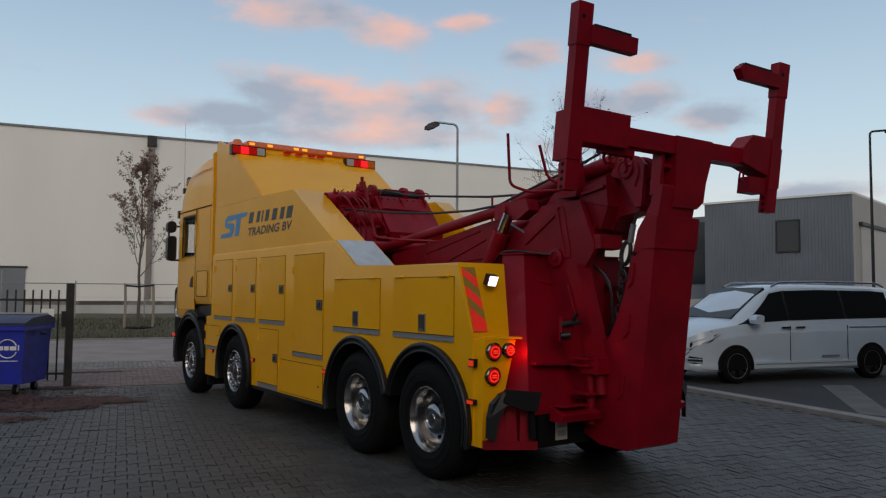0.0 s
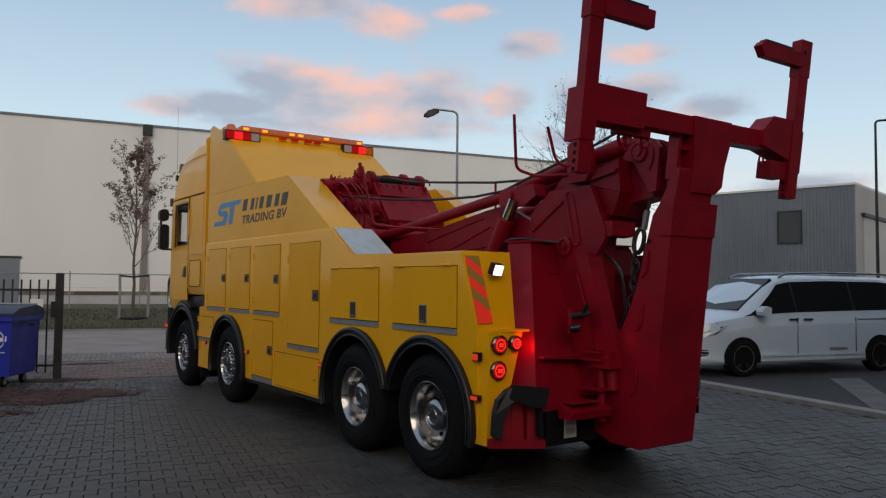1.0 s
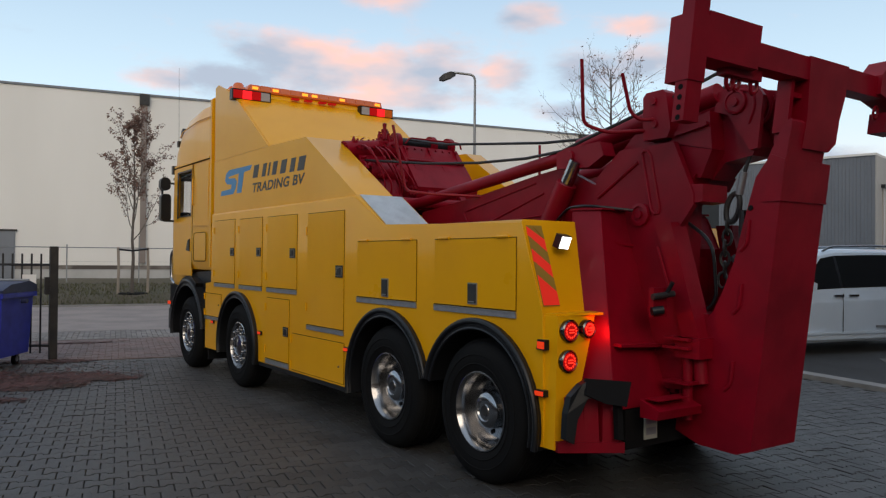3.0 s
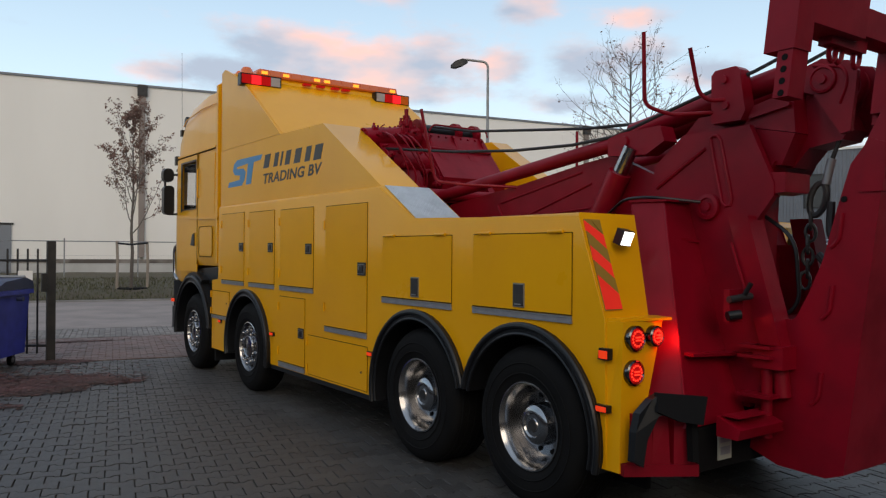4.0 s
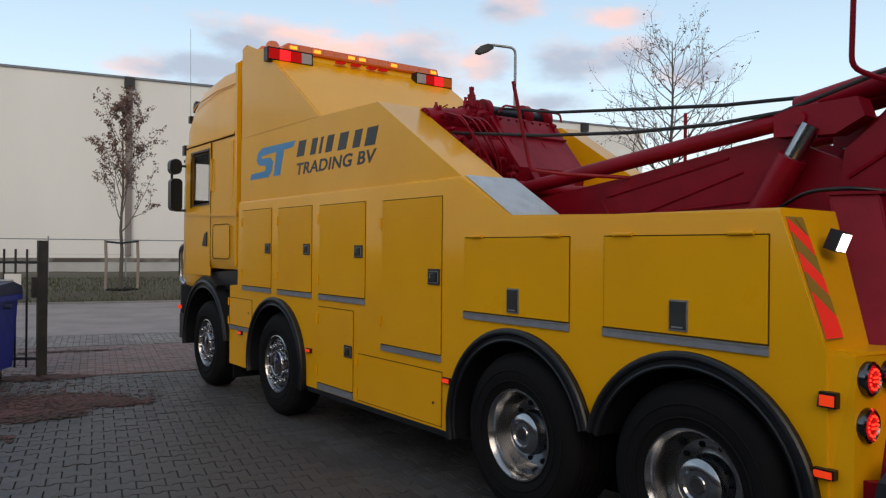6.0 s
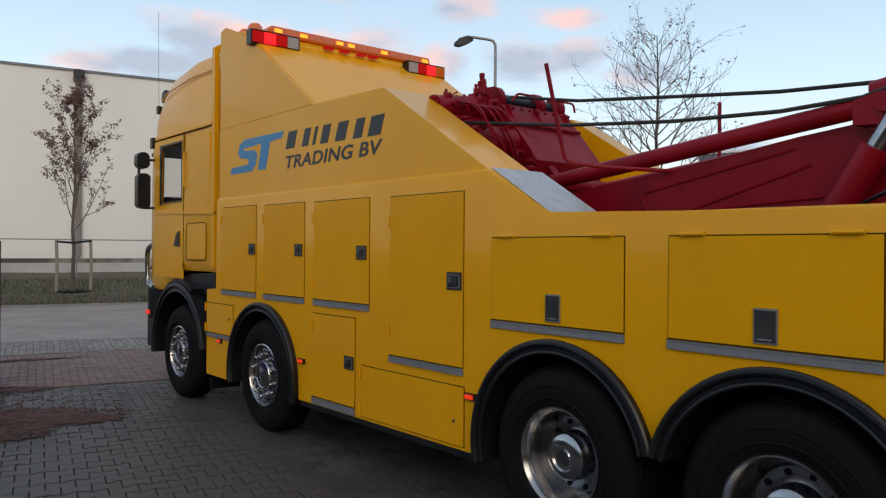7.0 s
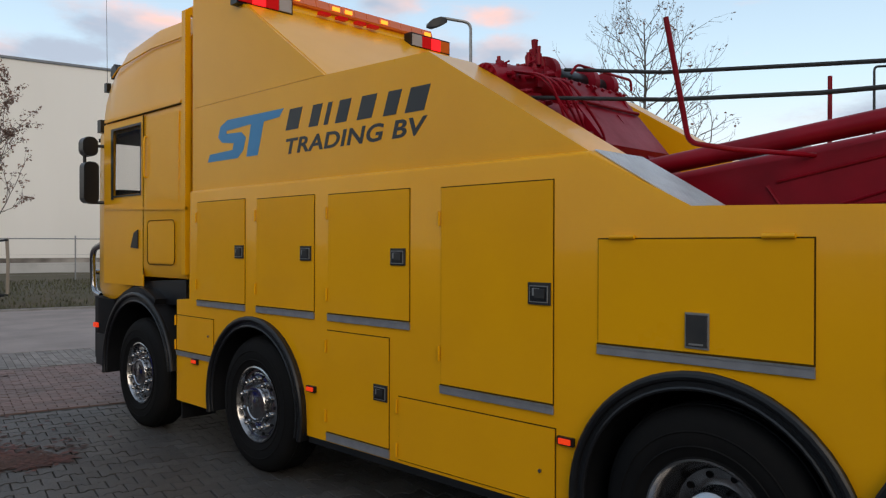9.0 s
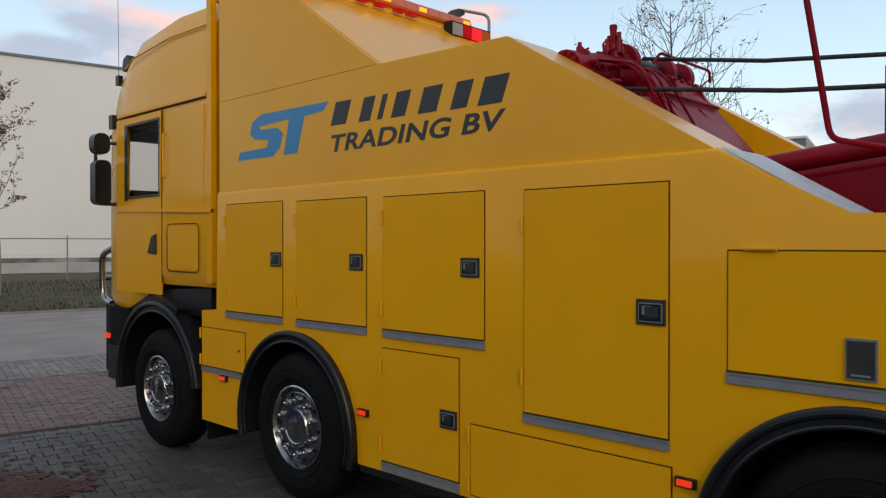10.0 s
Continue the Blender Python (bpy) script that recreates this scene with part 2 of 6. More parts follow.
def bevel(bm, w, seg=2, angle=30):
    es = [e for e in bm.edges if len(e.link_faces) == 2 and e.calc_face_angle(0) > radians(angle)]
    bmesh.ops.bevel(bm, geom=es, offset=w, segments=seg, affect="EDGES", profile=0.5, clamp_overlap=True)
    return bm


def hexa(bm, pts):
    """Solid from eight corners: four below, four above, in the same turn."""
    v = [bm.verts.new(p) for p in pts]
    for f in ((3, 2, 1, 0), (4, 5, 6, 7), (0, 1, 5, 4), (1, 2, 6, 5), (2, 3, 7, 6), (3, 0, 4, 7)):
        bm.faces.new([v[i] for i in f])
    return bm


def box(x0, x1, y0, y1, z0, z1, bm=None):
    bm = bm or bmesh.new()
    return hexa(bm, [(x0, y0, z0), (x1, y0, z0), (x1, y1, z0), (x0, y1, z0), (x0, y0, z1), (x1, y0, z1), (x1, y1, z1), (x0, y1, z1)])


def prism(outline, a, b, axis="x", bm=None):
    """An outline drawn in the plane across an axis, and pulled along it from a to b. x: (y, z), y: (x, z), z: (x, y)."""
    bm = bm or bmesh.new()

    def place(p, h):
        return (h, p[0], p[1]) if axis == "x" else (p[0], h, p[1]) if axis == "y" else (p[0], p[1], h)
    lo = [bm.verts.new(place(p, a)) for p in outline]
    hi = [bm.verts.new(place(p, b)) for p in outline]
    bm.faces.new(lo[::-1])
    bm.faces.new(hi)
    for i in range(len(lo)):
        j = (i + 1) % len(lo)
        bm.faces.new((lo[i], lo[j], hi[j], hi[i]))
    return bm


def rod(points, r, bm=None, n=10, ends=True, taper=None):
    """A round bar along a line of points."""
    bm = bm or bmesh.new()
    pts = [Vector(p) for p in points]
    rings, side = [], None
    for i, p in enumerate(pts):
        d = (pts[min(i + 1, len(pts) - 1)] - pts[max(i - 1, 0)]).normalized()
        if side is None:
            side = d.orthogonal().normalized()
        side = (side - d * side.dot(d)).normalized()
        up = d.cross(side)
        rr = r if taper is None else r + (taper - r) * i / (len(pts) - 1)
        rings.append([bm.verts.new(p + rr * (math.cos(k * math.tau / n) * side + math.sin(k * math.tau / n) * up)) for k in range(n)])
    for a, b in zip(rings, rings[1:]):
        for k in range(n):
            bm.faces.new((a[k], a[(k + 1) % n], b[(k + 1) % n], b[k]))
    if ends:
        bm.faces.new(rings[0][::-1])
        bm.faces.new(rings[-1])
    return bm


def bend(points, r=0.05, n=4):
    """Round the corners of a line of points."""
    pts = [Vector(p) for p in points]
    out = [pts[0]]
    for a, b, c in zip(pts, pts[1:], pts[2:]):
        u, w = (a - b), (c - b)
        k = min(r, u.length / 2, w.length / 2)
        p, q = b + u.normalized() * k, b + w.normalized() * k
        for i in range(n + 1):
            t = i / n
            out.append(p * (1 - t) ** 2 + b * 2 * t * (1 - t) + q * t * t)
    return out + [pts[-1]]


def lathe(profile, centre, n=48, bm=None, axis="x"):
    """Turn (offset along the axis, radius) pairs about an axis through centre."""
    bm = bm or bmesh.new()
    c = Vector(centre)
    rings = []
    for a, r in profile:
        ring = []
        for k in range(n):
            s, t = r * math.cos(k * math.tau / n), r * math.sin(k * math.tau / n)
            v = (a, s, t) if axis == "x" else (s, a, t) if axis == "y" else (s, t, a)
            ring.append(bm.verts.new(c + Vector(v)))
        rings.append(ring)
    for a, b in zip(rings, rings[1:]):
        for k in range(n):
            bm.faces.new((a[k], a[(k + 1) % n], b[(k + 1) % n], b[k]))
    return bm


def arc(cy, cz, r, a0, a1, n):
    return [(cy + r * math.cos(radians(a0 + (a1 - a0) * i / n)), cz + r * math.sin(radians(a0 + (a1 - a0) * i / n))) for i in range(n + 1)]


def thing(name, at, label, category, group="", kind=""):
    ob = new(name)
    ob.location = at
    bpy.context.view_layer.update()
    return tagged(ob, label, category, group, kind)


# ---- ground and setting ----
STREET = radians(-12)
GZ = -0.045
U, V = Vector((math.cos(STREET), math.sin(STREET), 0)), Vector((-math.sin(STREET), math.cos(STREET), 0))


def uv(u, v, z=0.0):
    return U * u + V * v + Vector((0, 0, z))


def slab(name, corners, z, mat, label, depth=0.3):
    bm = bmesh.new()
    lo = [bm.verts.new((p[0], p[1], z - depth)) for p in corners]
    hi = [bm.verts.new((p[0], p[1], z)) for p in corners]
    bm.faces.new(hi)
    for i in range(len(lo)):
        j = (i + 1) % len(lo)
        bm.faces.new((lo[i], lo[j], hi[j], hi[i]))
    return tagged(obj(name, bm, mat), label, name, kind="structure")


ground = slab("ground", [(-900, -900), (900, -900), (900, 900), (-900, 900)], GZ - 0.035, JOINT, "dark sandy joints and bare soil under the paving")
road = slab("road", [uv(-90, 14.55), uv(90, 14.55), uv(90, 24.0), uv(-90, 24.0)], GZ - 0.004, ROAD, "worn grey street running past the yard gate", 0.025)


# ---- tow truck ----
truck = thing("tow_truck", (0, 4.5, 0), "yellow four-axle heavy tow truck with a red recovery crane folded up", "tow truck")
SIDE = -1.24
AXLES = (8.265, 6.104, 2.316, 0.962)
HUB = 0.495


def mirrored(fn):
    """Build a part for the near side and the same for the far side."""
    fn(1)
    fn(-1)


def side_box(s):
    x0, x1 = s * -1.245, s * -0.70
    out = [(0.24, 0.37), (0.262, 0.40)]
    out += [p for p in arc(AXLES[3], HUB, 0.70, 180, 14, 20)]
    out += [p for p in arc(AXLES[2], HUB, 0.70, 166, 0, 20)]
    out += [(3.03, 0.37), (5.40, 0.37)]
    out += [p for p in arc(AXLES[1], HUB, 0.70, 180, 0, 20)]
    out += [(6.80, 0.34), (7.46, 0.34), (7.46, 1.27), (7.22, 1.29), (7.20, 2.264), (2.938, 2.264), (2.388, 1.934), (0.487, 1.934), (0.255, 1.275)]
    bm = prism(out, x0, x1)
    # generously rounded outer edge along the top of the lockers
    top = [e for e in bm.edges if all(abs(v.co.x) > 1.2 and v.co.z > 1.9 for v in e.verts)]
    bmesh.ops.bevel(bm, geom=top, offset=0.026, segments=3, affect="EDGES", profile=0.5, clamp_overlap=True)
    bevel(bm, 0.008, 1, 60)
    body = part("side_body", bm, YELLOW, truck, "glossy yellow locker body with wheel arches", True)
    # upper panel with the lettering
    up = [(7.20, 2.20), (7.20, 3.005), (5.21, 3.005), (4.14, 2.985), (2.96, 2.266), (2.96, 2.20)]
    part("upper_panel", bevel(prism(up, s * -1.222, -0.80 if s > 0 else 0.98), 0.012, 2), YELLOW, truck, smooth=True)
    top = [(7.20, 3.01), (7.20, 4.06), (7.08, 4.09), (6.47, 3.86), (5.23, 3.01)]
    part("upper_fin", bevel(prism(top, s * -1.218, s * -1.19), 0.01, 2), YELLOW, truck, smooth=True)
    # checker plate on the slope
    bm = hexa(bmesh.new(), [(s * -1.20, 2.93, 2.262), (s * -0.72, 2.93, 2.262), (s * -0.72, 2.38, 1.932), (s * -1.20, 2.38, 1.932),
                            (s * -1.20, 2.936, 2.272), (s * -0.72, 2.936, 2.272), (s * -0.72, 2.386, 1.942), (s * -1.20, 2.386, 1.942)])
    for i in range(26):
        for j in range(22):
            f, x = (i + 0.5) / 26, s * (-1.19 + 0.46 * (j + 0.5) / 22)
            y, z = 2.936 - 0.55 * f, 2.273 - 0.33 * f
            dx, dl = (0.008, 0.002) if (i + j) % 2 else (0.002, 0.011)
            a, b = dl * 0.857, dl * 0.515
            v = [bm.verts.new(q) for q in ((x - dx, y + a, z + b), (x + dx, y + a, z + b), (x + dx, y - a, z - b), (x - dx, y - a, z - b), (x, y + 0.002, z + 0.004))]
            for q in range(4):
                bm.faces.new((v[q], v[(q + 1) % 4], v[4]))
    part("tread_plate", bm, CHEQUER, truck, "pale aluminium chequer plate on the slope")
    # rear lamp panel, narrowing downwards
    bm = hexa(bmesh.new(), [(s * -1.24, 0.14, 0.37), (s * -1.13, 0.12, 0.37), (s * -1.13, 0.30, 0.37), (s * -1.245, 0.30, 0.37),
                            (s * -1.20, 0.15, 1.265), (s * -0.89, 0.11, 1.265), (s * -0.89, 0.30, 1.265), (s * -1.245, 0.30, 1.265)])
    part("rear_panel", bevel(bm, 0.008), YELLOW, truck, smooth=True)
    bm = hexa(bmesh.new(), [(s * -1.20, 0.17, 1.265), (s * -0.85, 0.07, 1.27), (s * -0.80, 0.30, 1.27), (s * -1.24, 0.30, 1.265),
                            (s * -1.20, 0.17, 1.282), (s * -0.85, 0.07, 1.287), (s * -0.80, 0.30, 1.287), (s * -1.24, 0.30, 1.282)])
    part("rear_ledge", bm, YELLOW, truck)


mirrored(side_box)


# sloped back wall between the fins, cross wall, deck and the frame under the lockers
bm = prism([(6.465, 3.862), (6.50, 3.93), (7.18, 4.07), (7.18, 2.3), (4.4, 2.3), (4.4, 2.447)], -1.188, 1.188)
part("back_wall", bevel(bm, 0.01), YELLOW, truck, "plain yellow sloping back wall of the body")
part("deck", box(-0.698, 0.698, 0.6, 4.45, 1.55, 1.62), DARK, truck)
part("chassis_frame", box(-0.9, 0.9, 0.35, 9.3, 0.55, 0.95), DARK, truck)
# added near-black block stands in for the shade inside the body
part("dark_shade_filler", box(-0.69, 0.69, 0.7, 7.15, 0.96, 1.54), DARK, truck)
for s in (1, -1):
    part("sill", box(s * -1.243, s * -1.10, 3.06, 5.38, 0.325, 0.368), RUBBER, truck)


# lockers: door sheet in a dark gap, reflective strip below, hinges and a paddle latch
def locker(y0, y1, z0, z1, hinge="front", latch=None, strip=0.05):
    g = 0.007
    part("door_gap", prism([(y0, z0), (y1, z0), (y1, z1), (y0, z1)], -1.246, -1.2475), GROOVE, truck)
    door = part("locker_door", bevel(prism([(y0 + g, z0 + g), (y1 - g, z0 + g), (y1 - g, z1 - g), (y0 + g, z1 - g)], -1.2465, -1.2535), 0.003, 1), YELLOW, truck, smooth=True)
    if strip:
        part("strip_gap", prism([(y0, z0 - 0.002), (y1, z0 - 0.002), (y1, z0 + 0.006), (y0, z0 + 0.006)], -1.2475, -1.2545), GROOVE, door)
        part("strip_lip", bevel(prism([(y0, z0 - 0.012), (y1, z0 - 0.012), (y1, z0 - 0.003), (y0, z0 - 0.003)], -1.250, -1.261), 0.002, 1), BRIGHT, door)
        part("strip", bevel(prism([(y0, z0 - strip), (y1, z0 - strip), (y1, z0 - 0.013), (y0, z0 - 0.013)], -1.246, -1.257), 0.003, 1), STEEL, door, "grey reflective strip")
    if hinge == "front":
        spots = [(y1 + 0.004, z0 + (z1 - z0) * f) for f in (0.16, 0.84)]
        for y, z in spots:
            part("hinge", rod([(-1.262, y, z - 0.045), (-1.262, y, z + 0.045)], 0.009, n=8), YELLOW, door, smooth=True)
    elif hinge == "top":
        for f in (0.14, 0.86):
            y = y0 + (y1 - y0) * f
            part("hinge", rod([(-1.262, y - 0.07, z1 + 0.004), (-1.262, y + 0.07, z1 + 0.004)], 0.011, n=8), YELLOW, door, smooth=True)
    if latch:
        y, z, w, h = latch
        small = h < 0.15
        lt = part("latch", bevel(box(-1.2545, -1.262, y - w / 2, y + w / 2, z - h / 2, z + h / 2), 0.003, 1), DARK_METAL if small else BRIGHT, door, "dark paddle latch with a bright rim")
        part("paddle", bevel(box(-1.2625, -1.268, y - w * (0.41 if small else 0.43), y + w * (0.41 if small else 0.43), z - h * (0.40 if small else 0.44), z + h * (0.36 if small else 0.44)), 0.006, 2), BRIGHT if small else DARK_METAL, lt)
        if small:
            part("dish", bevel(box(-1.2685, -1.270, y - w * 0.375, y + w * 0.375, z - h * 0.35, z + h * 0.32), 0.004, 1), RUBBER, lt)
            part("lip", bevel(box(-1.270, -1.276, y - w * 0.30, y + w * 0.16, z - h * 0.20, z + h * 0.22), 0.006, 2), DARK_METAL, lt)
        part("grip", bevel(box(-1.2685, -1.272, y - w * 0.30, y + w * 0.30, z - h * 0.40, z - h * 0.35) if h > 0.15 else box(-1.2685, -1.273, y - w * 0.05, y + w * 0.26, z - h * 0.10, z + h * 0.24), 0.002, 1), BRIGHT, lt)
        for k in range(4):
            yy, zz = y + (k % 2 - 0.5) * w * 0.84, z + (k // 2 - 0.5) * h * 0.84
            part("screw", box(-1.262, -1.2645, yy - 0.004, yy + 0.004, zz - 0.004, zz + 0.004), CHROME, lt)
    return door


locker(6.257, 7.06, 1.287, 2.158, latch=(6.335, 1.72, 0.135, 0.108))
locker(5.302, 6.085, 1.287, 2.148, latch=(5.40, 1.715, 0.135, 0.108))
locker(4.28, 5.14, 1.287, 2.14, latch=(4.385, 1.70, 0.14, 0.11))
locker(3.155, 4.005, 0.925, 2.13, latch=(3.245, 1.515, 0.15, 0.12))
locker(1.834, 2.883, 1.278, 1.812, hinge="top", latch=(2.345, 1.385, 0.115, 0.165))
locker(0.529, 1.563, 1.278, 1.812, hinge="top", latch=(1.035, 1.385, 0.115, 0.165))
locker(4.475, 5.15, 0.44, 1.172, latch=(4.555, 0.80, 0.135, 0.108), strip=0.06)
locker(3.14, 4.39, 0.39, 0.805, strip=0)
locker(6.77, 7.45, 0.805, 1.135, hinge="front", strip=0.045)
for y, z in ((6.85, 0.98), (3.24, 0.56)):
    part("lock", rod([(-1.25, y, z), (-1.262, y, z)], 0.011, n=12), CHROME, truck)

# mudguards over the four wheels
def mudguard(cy, r, a0, a1, x0, x1, thick=0.035, label=""):
    outer, inner = arc(cy, HUB, r, a0, a1, 28), arc(cy, HUB, r - thick, a0, a1, 28)
    bm = prism(outer + inner[::-1], x0, x1)
    # rolled outer rim
    rim = arc(cy, HUB, r - 0.012, a0, a1, 28)
    rod([(x0, y, z) for y, z in rim], 0.024, bm, n=10)
    rod([(x0, y, z) for y, z in arc(cy, HUB, r - thick + 0.006, a0, a1, 28)], 0.012, bm, n=8)
    return part("mudguard", bm, RUBBER, truck, label, True)


for s in (1, -1):
    for i, cy in enumerate(AXLES):
        if i == 0:
            mudguard(cy, 0.80, -6, 172, s * -1.280, s * -0.80, 0.085)
        else:
            mudguard(cy, 0.70, {1: -13, 2: -13, 3: 14}[i], {1: 194, 2: 166, 3: 193}[i], s * -1.285, s * -0.72, 0.075)


# near-black sheets and boxes added as the shade between the wheels
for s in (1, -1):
    part("dark_well_sheet", box(s * -0.80, s * -0.76, 0.30, 3.02, 0.16, 1.20), DARK, truck)
    part("dark_well_sheet", box(s * -0.86, s * -0.82, 5.40, 7.44, 0.22, 1.20), DARK, truck)
    part("dark_underbody_box", bevel(box(s * -1.10, s * -0.70, 3.15, 5.30, 0.30, 0.60), 0.02), DARK, truck)


# wheels
def wheel(cy, s, deep):
    xo = s * -1.255
    R, w = 0.54, 0.30 if not deep else 0.40
    prof = [(0.0, 0.293), (0.004, 0.31), (-0.012, 0.34), (-0.02, 0.40), (-0.016, 0.46), (0.002, 0.505), (0.026, 0.53), (0.05, R),
            (w - 0.05, R), (w - 0.02, 0.52), (w, 0.44), (w, 0.30), (w * 0.5, 0.28), (0.02, 0.285), (0.0, 0.293)]
    bm = lathe([(s * (a + 0.02), r) for a, r in prof], (xo, cy, HUB), 64)
    # tread grooves as shallow cuts round the crown
    tyre = part("wheel", bm, TYRE, truck, "black truck tyre on a polished rim", True)
    tread = bmesh.new()
    for g in range(5):
        x = 0.075 + (w - 0.15) * g / 4
        lathe([(s * (x - 0.018), R + 0.001), (s * (x - 0.016), R + 0.007), (s * (x + 0.016), R + 0.007), (s * (x + 0.018), R + 0.001)], (xo + s * 0.02, cy, HUB), 64, tread)
    part("tread", tread, TYRE, tyre)
    for rr in (0.36, 0.43):
        part("sidewall_ring", lathe([(s * -0.0005, rr - 0.006), (s * -0.004, rr), (s * -0.0005, rr + 0.006)], (xo, cy, HUB), 64), TYRE, tyre, smooth=True)
    if deep:
        prof = [(0.012, 0.297), (-0.004, 0.302), (-0.006, 0.292), (0.01, 0.282), (0.03, 0.270), (0.10, 0.255), (0.15, 0.245), (0.175, 0.225), (0.18, 0.17), (0.172, 0.155), (0.172, 0.0)]
        rim = part("rim", lathe([(s * (a + 0.02), r) for a, r in prof], (xo, cy, HUB), 64), CHROME, tyre, "deep polished steel rim", True)
        hub = [(0.172, 0.150), (0.10, 0.146), (0.06, 0.138), (0.045, 0.12), (0.04, 0.085), (0.052, 0.075), (0.052, 0.05), (0.046, 0.045), (0.046, 0.0)]
        part("hub", lathe([(s * (a + 0.02), r) for a, r in hub], (xo, cy, HUB), 40), CHROME, tyre, "polished hub cover", True)
        part("hub_cap", lathe([(s * 0.066, 0.042), (s * 0.060, 0.038), (s * 0.060, 0.0)], (xo, cy, HUB), 20), DARK_METAL, tyre, "dark hub centre", True)
        for k in range(10):
            a = k * math.tau / 10
            part("rim_hole", rod([(xo + s * 0.196, cy + 0.197 * math.cos(a), HUB + 0.197 * math.sin(a)), (xo + s * 0.190, cy + 0.197 * math.cos(a), HUB + 0.197 * math.sin(a))], 0.017, n=10), DARK, tyre)
    else:
        prof = [(0.012, 0.297), (-0.006, 0.306), (-0.010, 0.294), (0.010, 0.284), (0.034, 0.274), (0.036, 0.262), (0.020, 0.254), (0.014, 0.235), (0.016, 0.165), (0.022, 0.155), (0.022, 0.0)]
        part("rim", lathe([(s * (a + 0.02), r) for a, r in prof], (xo, cy, HUB), 64), CHROME, tyre, "polished steel rim with wheel nuts", True)
        hub = [(0.022, 0.150), (-0.006, 0.147), (-0.018, 0.137), (-0.020, 0.120), (-0.012, 0.112), (-0.014, 0.06), (-0.020, 0.05), (-0.020, 0.0)]
        part("hub", lathe([(s * (a + 0.02), r) for a, r in hub], (xo, cy, HUB), 40), CHROME, tyre, "polished hub cover", True)
        for k in range(10):
            a = (k + 0.5) * math.tau / 10
            y, z = cy + 0.200 * math.cos(a), HUB + 0.200 * math.sin(a)
            part("wheel_nut", lathe([(0.036 * s, 0.027), (0.020 * s, 0.026), (0.016 * s, 0.019), (-0.006 * s, 0.018), (-0.016 * s, 0.011), (-0.017 * s, 0.0)], (xo, y, z), 12), CHROME, tyre, smooth=True)
            y, z = cy + 0.238 * math.cos(a + 0.31), HUB + 0.238 * math.sin(a + 0.31)
            part("rim_hole", rod([(xo + s * 0.037, y, z), (xo + s * 0.030, y, z)], 0.014, n=10), DARK, tyre)


for s in (1, -1):
    for i, cy in enumerate(AXLES):
        wheel(cy, s, i > 1)
for cy in AXLES:
    part("axle", rod([(-0.9, cy, HUB), (0.9, cy, HUB)], 0.09, n=14), DARK, truck)
part("mudflap", box(-1.2, -0.86, 7.44, 7.46, 0.16, 0.60), RUBBER, truck)

# ---- cab ----
STATIONS = [  # y, narrowing, floor, roof, roof narrowing
    (7.40, 0.0, 1.46, 4.02, 0.0), (7.48, 0.0, 1.46, 4.03, 0.0), (8.20, 0.0, 1.46, 4.05, 0.0), (8.31, 0.0, 1.46, 4.04, 0.0), (9.02, 0.0, 1.20, 3.95, 0.01),
    (9.16, 0.01, 1.18, 3.88, 0.02), (9.38, 0.03, 1.20, 3.71, 0.05), (9.55, 0.07, 1.20, 3.49, 0.10), (9.68, 0.14, 1.20, 3.28, 0.18), (9.76, 0.28, 1.20, 3.06, 0.34),
]


def cab_section(y, cut, zb, zt, cut2):
    h = 1.205 - cut
    k = 1.205 - cut2
    z = max(zt, 3.16)
    return [(h - 0.04, zb), (h, zb + 0.10), (h, 2.30), (h - 0.01, 3.0), (min(h, k) - 0.015, 3.09), (k - 0.03, 3.09 + 0.42 * (z - 3.09)),
            (k - 0.07, 3.09 + 0.68 * (z - 3.09)), (k - 0.16, 3.09 + 0.90 * (z - 3.09)), (k - 0.36, z - 0.005), (0.0, z + 0.01)]


def rounded(x0, x1, z0, z1, r):
    """Outline of a rectangle with round corners."""
    x0, x1 = min(x0, x1), max(x0, x1)
    pts = []
    for cx, cz, a in ((x1 - r, z1 - r, 0), (x0 + r, z1 - r, 90), (x0 + r, z0 + r, 180), (x1 - r, z0 + r, 270)):
        pts += [(cx + r * math.cos(radians(a + 18 * k)), cz + r * math.sin(radians(a + 18 * k))) for k in range(6)]
    return pts


def build_cab():
    bm = bmesh.new()
    rings = []
    for y, c, zb, zt, c2 in STATIONS:
        half = cab_section(y, c, zb, zt, c2)
        pts = [(-x, y, z) for x, z in half] + [(x, y, z) for x, z in half[::-1][1:]]
        rings.append([bm.verts.new(p) for p in pts])
    n = len(rings[0])
    for i, (a, b) in enumerate(zip(rings, rings[1:])):
        for k in range(n):
            j = (k + 1) % n
            if i == 3 and k in (2, n - 4):
                continue
            bm.faces.new((a[k], a[j], b[j], b[k]))
    bm.faces.new(rings[0])
    last = rings[-1][::-1]
    m = n - 1
    # the front stays open where the windscreen sits
    bm.faces.new([last[m - 0], last[m - 1], last[m - 2], last[2], last[1], last[0]])
    bm.faces.new(last[3:m - 2])
    cab = part("cab", bm, YELLOW, truck, "yellow high-roof sleeper cab", True)
    md = cab.modifiers.new("sheet", "SOLIDIFY")
    md.thickness, md.offset = 0.03, -1
    return cab


